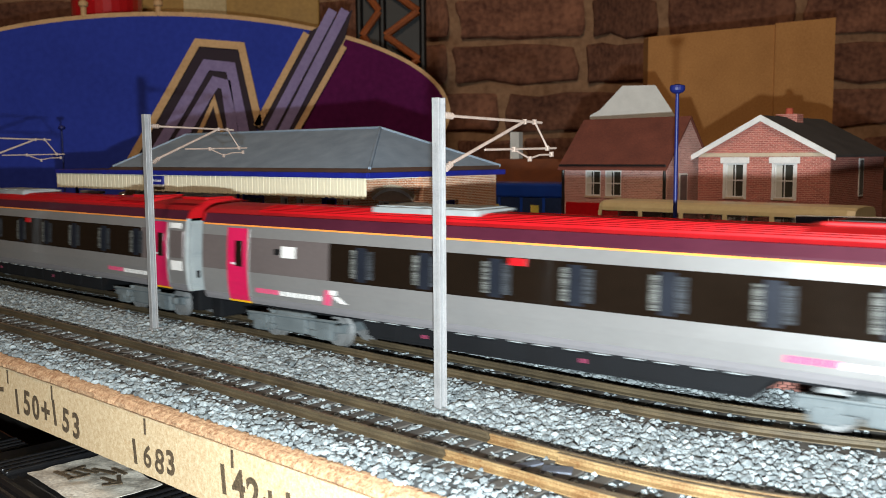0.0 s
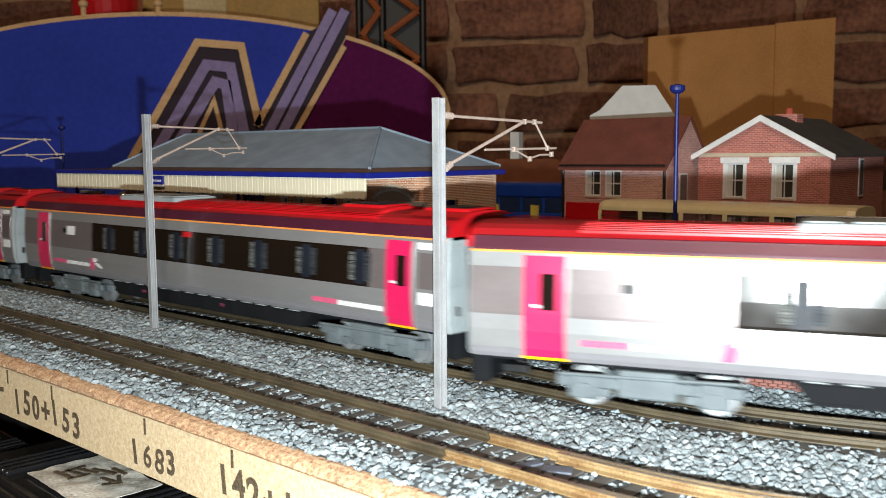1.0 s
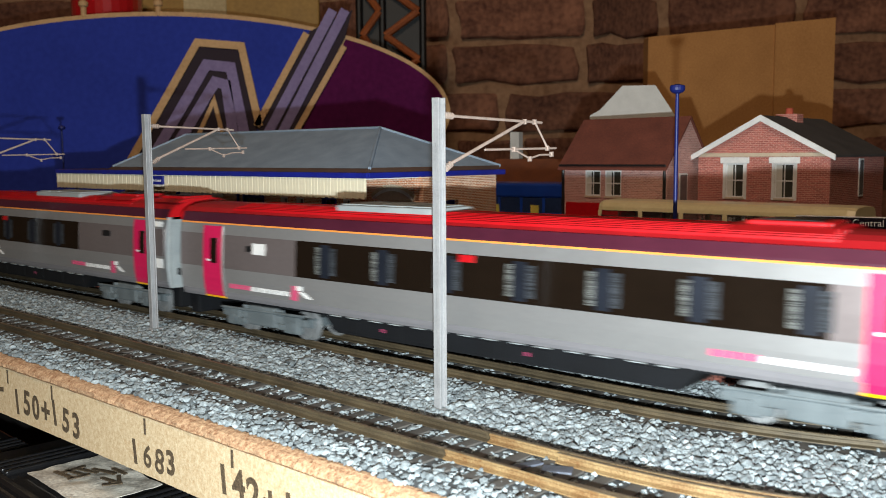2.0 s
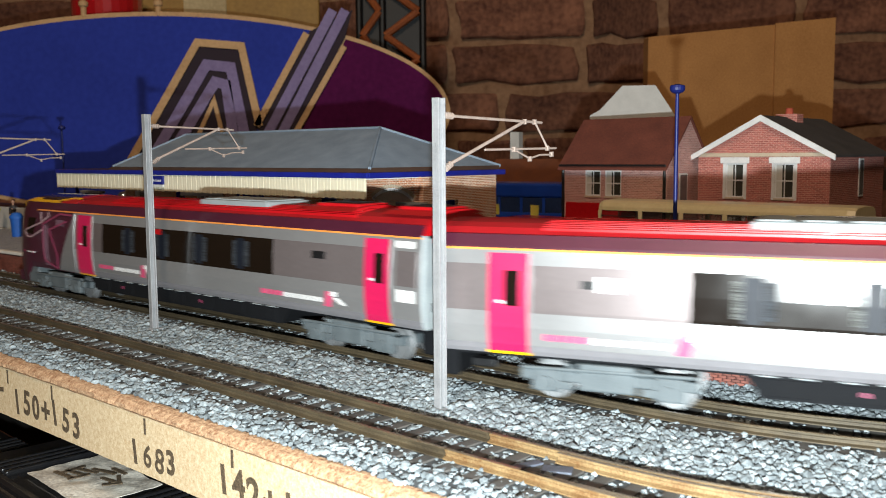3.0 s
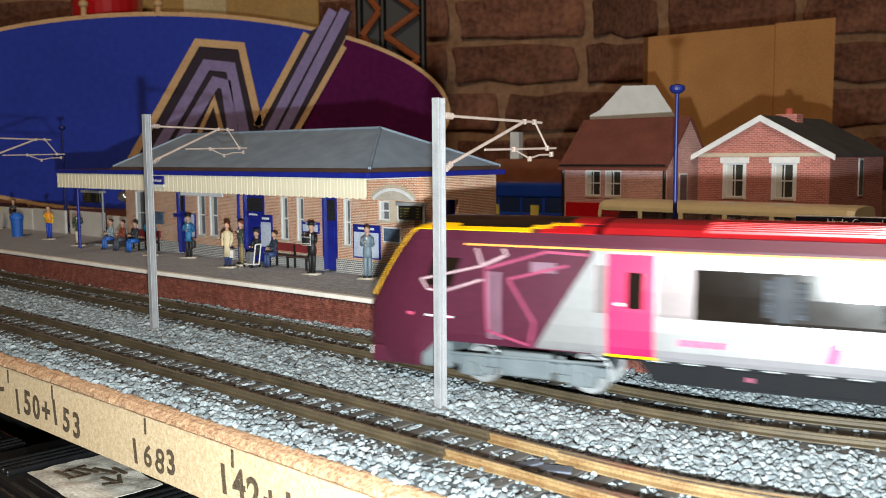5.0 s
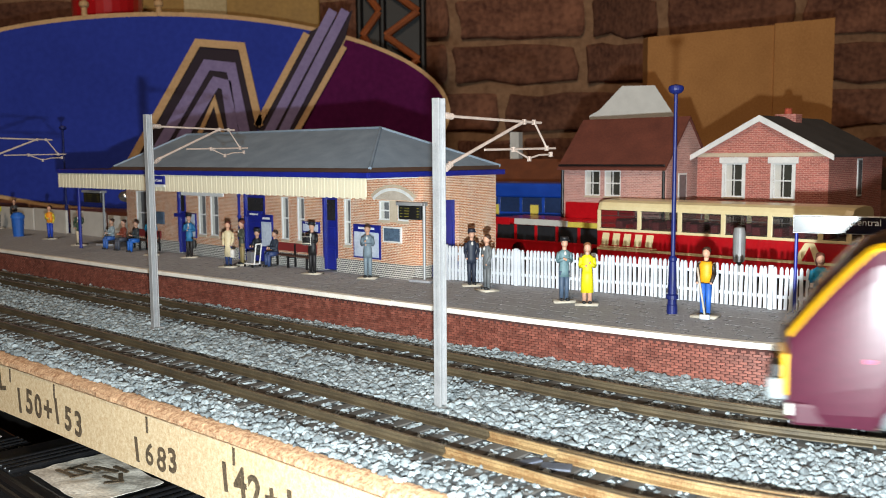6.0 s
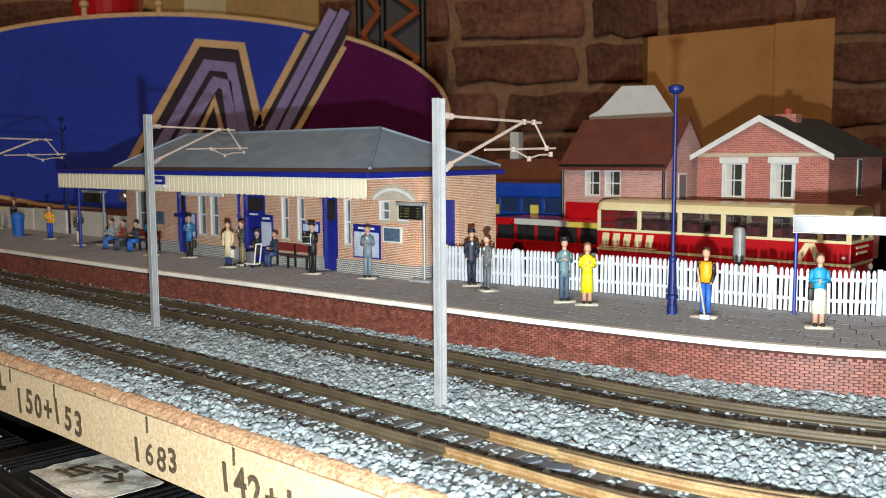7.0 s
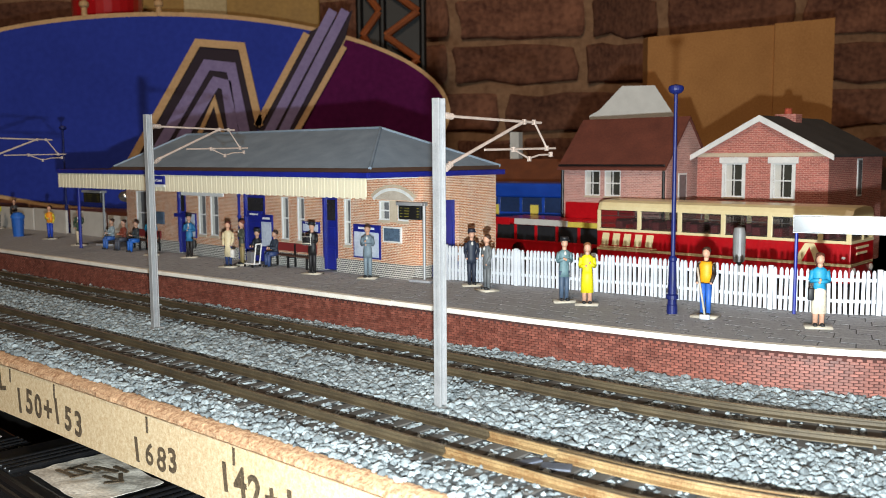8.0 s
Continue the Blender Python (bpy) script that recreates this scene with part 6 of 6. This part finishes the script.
# ---- things in the room behind the layout ----
MR = dict(
    sblue=mat("deep_blue_sign_paint", (48, 66, 172), (40, 56, 152), rough=0.8, spec=0.15, grain=6, patch=90),
    spurple=mat("dark_purple_sign_paint", (92, 24, 76), (72, 16, 62), rough=0.85, spec=0.1, grain=6, patch=90),
    tan=mat("bare_tan_wood_edge", (216, 178, 132), (190, 150, 106), rough=0.7, grain=3, patch=30),
    lilac=mat("lilac_grey_strip", (148, 136, 180), (128, 114, 158), rough=0.8, spec=0.15, grain=4, patch=40),
    groove=mat("dark_groove", (46, 32, 48), rough=0.8),
    card=mat("brown_cardboard", (190, 136, 80), (166, 114, 62), rough=0.85, grain=2, patch=40, bump=0.1),
    wbrick=mat("old_brown_brick", (156, 108, 86), (86, 52, 42), rough=0.9, grain=9, patch=55, rand=0.28, bump=2.0, contrast=1.2),
    wmortar=mat("pale_lime_mortar", (188, 150, 118), (138, 104, 80), rough=0.95, grain=8, patch=60, bump=2.0),
    wood=mat("orange_varnished_wood", (176, 96, 48), (130, 66, 30), rough=0.45, grain=3, patch=25),
    gold=mat("ochre_paint", (176, 140, 74), (150, 116, 58), rough=0.6, grain=5, patch=40),
    black=M["dark"],
    gloss=mat("glossy_black_plastic", (30, 30, 32), (20, 20, 22), rough=0.22, grain=1.5, patch=14, bump=0.06, coat=0.4),
    paper=mat("crumpled_foil_label", (224, 218, 206), (164, 156, 146), rough=0.45, grain=1.2, patch=12, bump=0.25, contrast=1.4),
    cream=mat("cream_cloth", (206, 190, 150), (178, 160, 122), rough=0.9, grain=3, patch=50),
)


def build_sign():
    s = thing("oval_wall_sign", "large oval blue and purple painted sign with stripes", "sign", mpose(-309, 1000, 118))
    a, b = 318.0, 108.0

    def ell(k, n0, n1, n=48):
        return [(a * k * math.cos(t), (b - a * (1 - k)) * math.sin(t)) for t in np.linspace(n0, n1, n)]

    rim_out = ell(1.0, 0, 2 * math.pi, 97)[:-1]
    part("rim", slab2(B(), rim_out, 2, 9), MR["tan"], s, "bare wood rim")
    # blue field to the left of the strokes, purple to the right
    inner = ell(0.985, 0, 2 * math.pi, 193)[:-1]
    cut = lambda z: 130 + (z + 8) * 0.585
    left = [p for p in inner if p[0] < cut(p[1]) + 12]
    part("blue_field", slab2(B(), left, 0.8, 3), MR["sblue"], s)
    right = [p for p in inner if p[0] > cut(p[1]) + 26]
    right.sort(key=lambda p: math.atan2(p[1], p[0]))
    part("purple_field", slab2(B(), right, 0.6, 3), MR["spurple"], s)

    def stroke(pts, w, mt, d, name):
        """A flat strip of width w along a path, with mitred corners."""
        P = [Vector((*p, 0)) for p in pts]
        lft, rgt = [], []
        for i, p in enumerate(P):
            d0 = (P[i] - P[i - 1]).normalized() if i else (P[1] - P[0]).normalized()
            d1 = (P[i + 1] - P[i]).normalized() if i < len(P) - 1 else d0
            n0, n1 = Vector((-d0.y, d0.x, 0)), Vector((-d1.y, d1.x, 0))
            m = (n0 + n1).normalized()
            q = m * (w / 2 / max(0.4, m.dot(n0)))
            lft.append((p + q)[:2]), rgt.append((p - q)[:2])
        bm = B()
        for i in range(len(P) - 1):
            slab2(bm, [lft[i], lft[i + 1], rgt[i + 1], rgt[i]], d, 1.4)
        return part(name, bm, mt, s)

    # the letter: up, over, down, and the long rising stroke
    part("letter_ground", slab2(B(), [(-38, -66), (49, 77), (94, 73), (112, -12), (86, -66)], -0.4, 0.9), MR["groove"], s)
    stroke([(-38, -66), (48, 75), (95, 71), (112, -14)], 8, MR["tan"], -2.4, "letter_edge")
    for off, w in ((9, 11), (25, 11)):
        stroke([(-26 + off * 1.1, -66), (52 + off * 0.55, 62 - off * 1.15), (86 - off * 0.35, 59 - off * 1.15), (104 - off * 0.7, -24 - off)], w, MR["lilac"], -1.6, "letter_stripe")
    stroke([(38, -40), (64, 14), (76, -40)], 5, MR["tan"], -2.0, "letter_edge")
    part("bar_ground", slab2(B(), [(108, -16), (168, 86), (214, 108), (206, 80), (140, -40)], -0.3, 0.85), MR["groove"], s)
    stroke([(109, -14), (165, 84)], 7, MR["tan"], -2.4, "bar_edge")
    for o in (11, 25):
        stroke([(102 + o * 1.1, -34), (183 + o * 0.95, 108)], 10, MR["lilac"], -1.8, "bar_stripe")
    stroke([(141, -38), (205, 70)], 6, MR["tan"], -2.4, "bar_edge")
    part("back_board", slab2(B(), ell(0.98, 0, 2 * math.pi, 65)[:-1], 9, 16), MR["tan"], s)


build_sign()


def build_carton():
    c = thing("cardboard_box", "plain brown cardboard box on a shelf", "box", mpose(324.6, 1018, 0))
    part("box_body", slab2(B(), [(-99.5, 52), (102, 52), (102, 216), (-99.5, 198)], 0, 24), MR["card"], c)
    part("flap", slab2(B(), [(38, 60), (103, 60), (103, 217.2), (38, 211.4)], -2.4, -0.2), MR["card"], c, "overlapping front flap")


build_carton()

SHELF_Z = 52.0
sh = lone("rear_shelf", box(B(), -900, 1100, 1016.5, 1200, SHELF_Z - 22, SHELF_Z, 2), mat("dark_shelf_board", (60, 40, 28), (44, 28, 20), rough=0.8, grain=4, patch=60), "dark wooden shelf behind the layout", "shelf")


def build_back_wall():
    w = thing("wall_north", "old brown brick wall with pale uneven mortar", "wall", kind="structure")
    part("mortar_backing", box(B(), -1980, 1780, 1572, 1652, -900, 1500), MR["wmortar"], w)
    rng = random.Random(11)
    meshes = []
    for k in range(10):
        bm = box(B(), -104, 104, -9, 8, -31, 31, 5.0)
        bmesh.ops.subdivide_edges(bm, edges=bm.edges[:], cuts=3, use_grid_fill=True)
        for v in bm.verts:
            n = noise.noise_vector(v.co * 0.03 + Vector((k * 7.3, 0, 0)))
            v.co += Vector((n.x * 12, n.y * 7, n.z * 11))
        me = bpy.data.meshes.new("brick")
        bm.to_mesh(me)
        bm.free()
        me.transform(Matrix.Scale(MM, 4))
        me.materials.append(MR["wbrick"])
        meshes.append(me)
    for r in range(-5, 9):
        z = 66 + r * 78
        x = -1150 + (112 if r % 2 else 0) + rng.uniform(-16, 16)
        while x < 1150:
            header = rng.random() < 0.28
            k = 0.52 if header else 1.0
            wd = 224 * k
            ob = new("brick", rng.choice(meshes))
            ob.parent = w
            ob.matrix_basis = mpose(x + wd / 2, 1568 + rng.uniform(-5, 4), z + rng.uniform(-3, 3), 0, rng.uniform(-1.2, 1.2), rng.uniform(-1, 1)) @ Matrix.Diagonal((k, 1, 1, 1))
            x += wd + rng.uniform(-2, 8)
    return w


build_back_wall()


def build_lattice():
    l = thing("carved_wood_stand", "dark stand with orange carved wooden lattice", "stand", mpose(-70, 1300, SHELF_Z))
    part("back_panel", box(B(), -46, 46, 4, 12, -20, 300, 2), M["dark"], l)
    for xx in (-44, -12, 44):
        part("upright", tube(B(), (xx, 0, -20), (xx, 0, 300), 5), MR["black"], l)
    for i in range(9):
        z = 20 + i * 33
        sgn = 1 if i % 2 else -1
        for x0, x1 in ((-40, -16), (-8, 38)):
            a, b = (x0, x1) if sgn > 0 else (x1, x0)
            part("lattice_strip", tube(B(), (a, -4, z), (b, -4, z + 33), 5.2, 5.2, 8), MR["wood"], l)


build_lattice()


def build_top_clutter():
    c = thing("ochre_panel", "dull ochre painted board leaning behind the sign", "board", mpose(-250, 1180, SHELF_Z))
    part("panel", box(B(), -170, 96, 0, 8, 0, 300, 2), MR["gold"], c)
    part("patch", box(B(), -74, -20, -2, 1, 150, 290, 1), MR["cream"], c, "paler patch")
    b = thing("red_tin", "red tin standing behind the sign", "tin", mpose(-395, 1110, SHELF_Z))
    part("tin_body", lathe(B(), [(40, 0), (40, 230), (36, 234)], n=28), MY["busred"], b)
    for xx in (-398, -318):
        p = thing("brass_peg", "small pale peg on top of the sign rim", "peg", mpose(xx + 15, 1004, 118 + 104))
        part("peg", lathe(B(), [(3, 0), (3, 9), (5, 11), (5, 15), (2, 17)], n=12), MR["tan"], p)


build_top_clutter()

# dark clutter to the left, behind the far platform
for i, (x, y, w, h, colour) in enumerate(((-470, 880, 120, 22, (70, 38, 28)), (-330, 850, 150, 16, (112, 62, 46)), (-560, 900, 100, 26, (56, 36, 28)))):
    bm = box(B(), -w / 2, w / 2, 0, 40, 0, h, 3)
    lone("storage_box", bm, mat("dark_box_card_%d" % i, colour, rough=0.8, grain=3, patch=30), "dark brown storage box behind the layout", "box", mpose(x, y, YZ, 0, 0, -30 + 8 * i), group="boxes behind the layout")
# chrome ball added only to give a bright lamp-like spot here
glint_bm = blob(B(), (0, 0, 0), (5, 5, 4), 2)
lone("glint_ball", glint_bm, MY["chrome"], "small chrome ball added to give a bright lamp-like spot", "cap", mpose(-224, 648, 44), smooth=True)


# ---- writing on the board's edge ----
def build_notes():
    rng = random.Random(2)

    def face(px_s, z):
        x, y, t = LINE1.at(px_s, BOARD_OFF - 0.12)
        return mpose(x, y, z, 90, 0, math.degrees(t))
    scrawl = thing("marker_notes", "black marker numbers written on the board edge", "writing")
    for text, s, z, size, sx in (("L", 164, -15.0, 8.6, 1.0), ("150+153", 178.5, -19.6, 8.4, 0.95), ("1683", 260.5, -20.2, 7.2, 1.0), ("142+1", 307, -19.0, 7.5, 1.0)):
        for i, ch in enumerate(text):
            m = face(s + i * size * 0.92 * sx, z + rng.uniform(-0.8, 0.8)) @ pose(0, 0, 0, 0, 0, rng.uniform(-9, 9))
            letters(ch, size * rng.uniform(0.92, 1.08), M["ink"], scrawl, m, "marker_number", depth=0.06, stretch=sx, bold=0.16 if ch in "68" else 0.32)
    for s in (171.0, 206.0, 266.5, 311.0):
        tick = part("tick_mark", box(B(), -0.55, 0.55, -0.1, 0.06, -0.3, 4.6, 0.05), M["ink"], scrawl)
        tick.matrix_basis = mpose(*LINE1.at(s, BOARD_OFF - 0.1)[:2], -10.2, 0, 0, math.degrees(LINE1.at(s)[2]))


build_notes()


# ---- black plastic cases under the board's edge ----
def build_case(x, y, z, turn, label_on=True):
    c = thing("black_storage_case", "black plastic case with a crumpled handwritten label", "case", mpose(x, y, z, 0, 0, turn), group="black cases under the board")
    part("case_body", box(B(), -62, 62, -22, 22, -40, 0, 2), MR["gloss"], c)
    part("lid_rim", box(B(), -64, 64, -24, 24, -9, -3, 1.2), MR["gloss"], c)
    for i in range(4):
        part("lid_rib", box(B(), -45 + i * 4.4, -42.6 + i * 4.4, -20, 20, -0.2, 1.8, 0.6), MR["gloss"], c)
        part("lid_rib", box(B(), 28 + i * 4.4, 30.4 + i * 4.4, -20, 20, -0.2, 1.8, 0.6), MR["gloss"], c)
    if label_on:
        bm = B()
        bmesh.ops.create_grid(bm, x_segments=26, y_segments=16, size=1)
        for v in bm.verts:
            v.co = Vector((v.co.x * 24, v.co.y * 14.5, 1.4 + 0.9 * noise.noise(Vector((v.co.x * 3, v.co.y * 2.2, 3)))))
        bmesh.ops.solidify(bm, geom=bm.faces[:], thickness=0.25)
        lab = part("label_sheet", bm, MR["paper"], c, "crumpled silvery paper label")
        for x, y, ln, a in ((-8, -3, 11, 12), (-7, 1, 10, 20), (-9, -7, 12, 8), (-12, -2, 9, 98), (-3, -4, 8, 84), (-2, 5, 12, 16), (8, 2, 8, 10), (10, 5, 8, -24), (13, 1, 7, 62), (2, 9, 9, 4)):
            b = part("handwriting_bar", box(B(), -ln / 2, ln / 2, -0.8, 0.8, 2.1, 2.5, 0.1), M["ink"], lab, "dark bar in place of handwriting")
            b.matrix_basis = mpose(x, y, 0, 0, 0, a)


build_case(-128, 326, -46.4, -45)
# on this case the label sheet stands in for a grey sheen
build_case(-222, 400, -52, -45)
low = lone("lower_shelf", box(B(), -700, 500, 60, 700, -112, -92, 1.5), mat("dark_lower_board", (34, 28, 24), (24, 20, 18), rough=0.85, grain=4, patch=60), "dark shelf board below the layout", "shelf")
build_pieces()


def motions():
    """The train rolls past at a steady speed; its wheels turn with it."""
    steps = [i * 0.25 for i in range(33)]
    for k, (car, run) in enumerate(zip(CARS, RUNS)):
        when, where = zip(*run)
        walk(car, [(t, car_pose(float(np.interp(t, when, where)), -251.5 if k < 2 else -258.0)) for t in steps])
    turn = math.degrees(SPEED / 5.45)
    for wheel, x in WHEELS:
        at = Vector(wheel.location)
        walk(wheel, [(i / 30, Matrix.Translation(at) @ pose(0, 0, 0, 0, turn * i / 30, 0)) for i in range(241)])


motions()
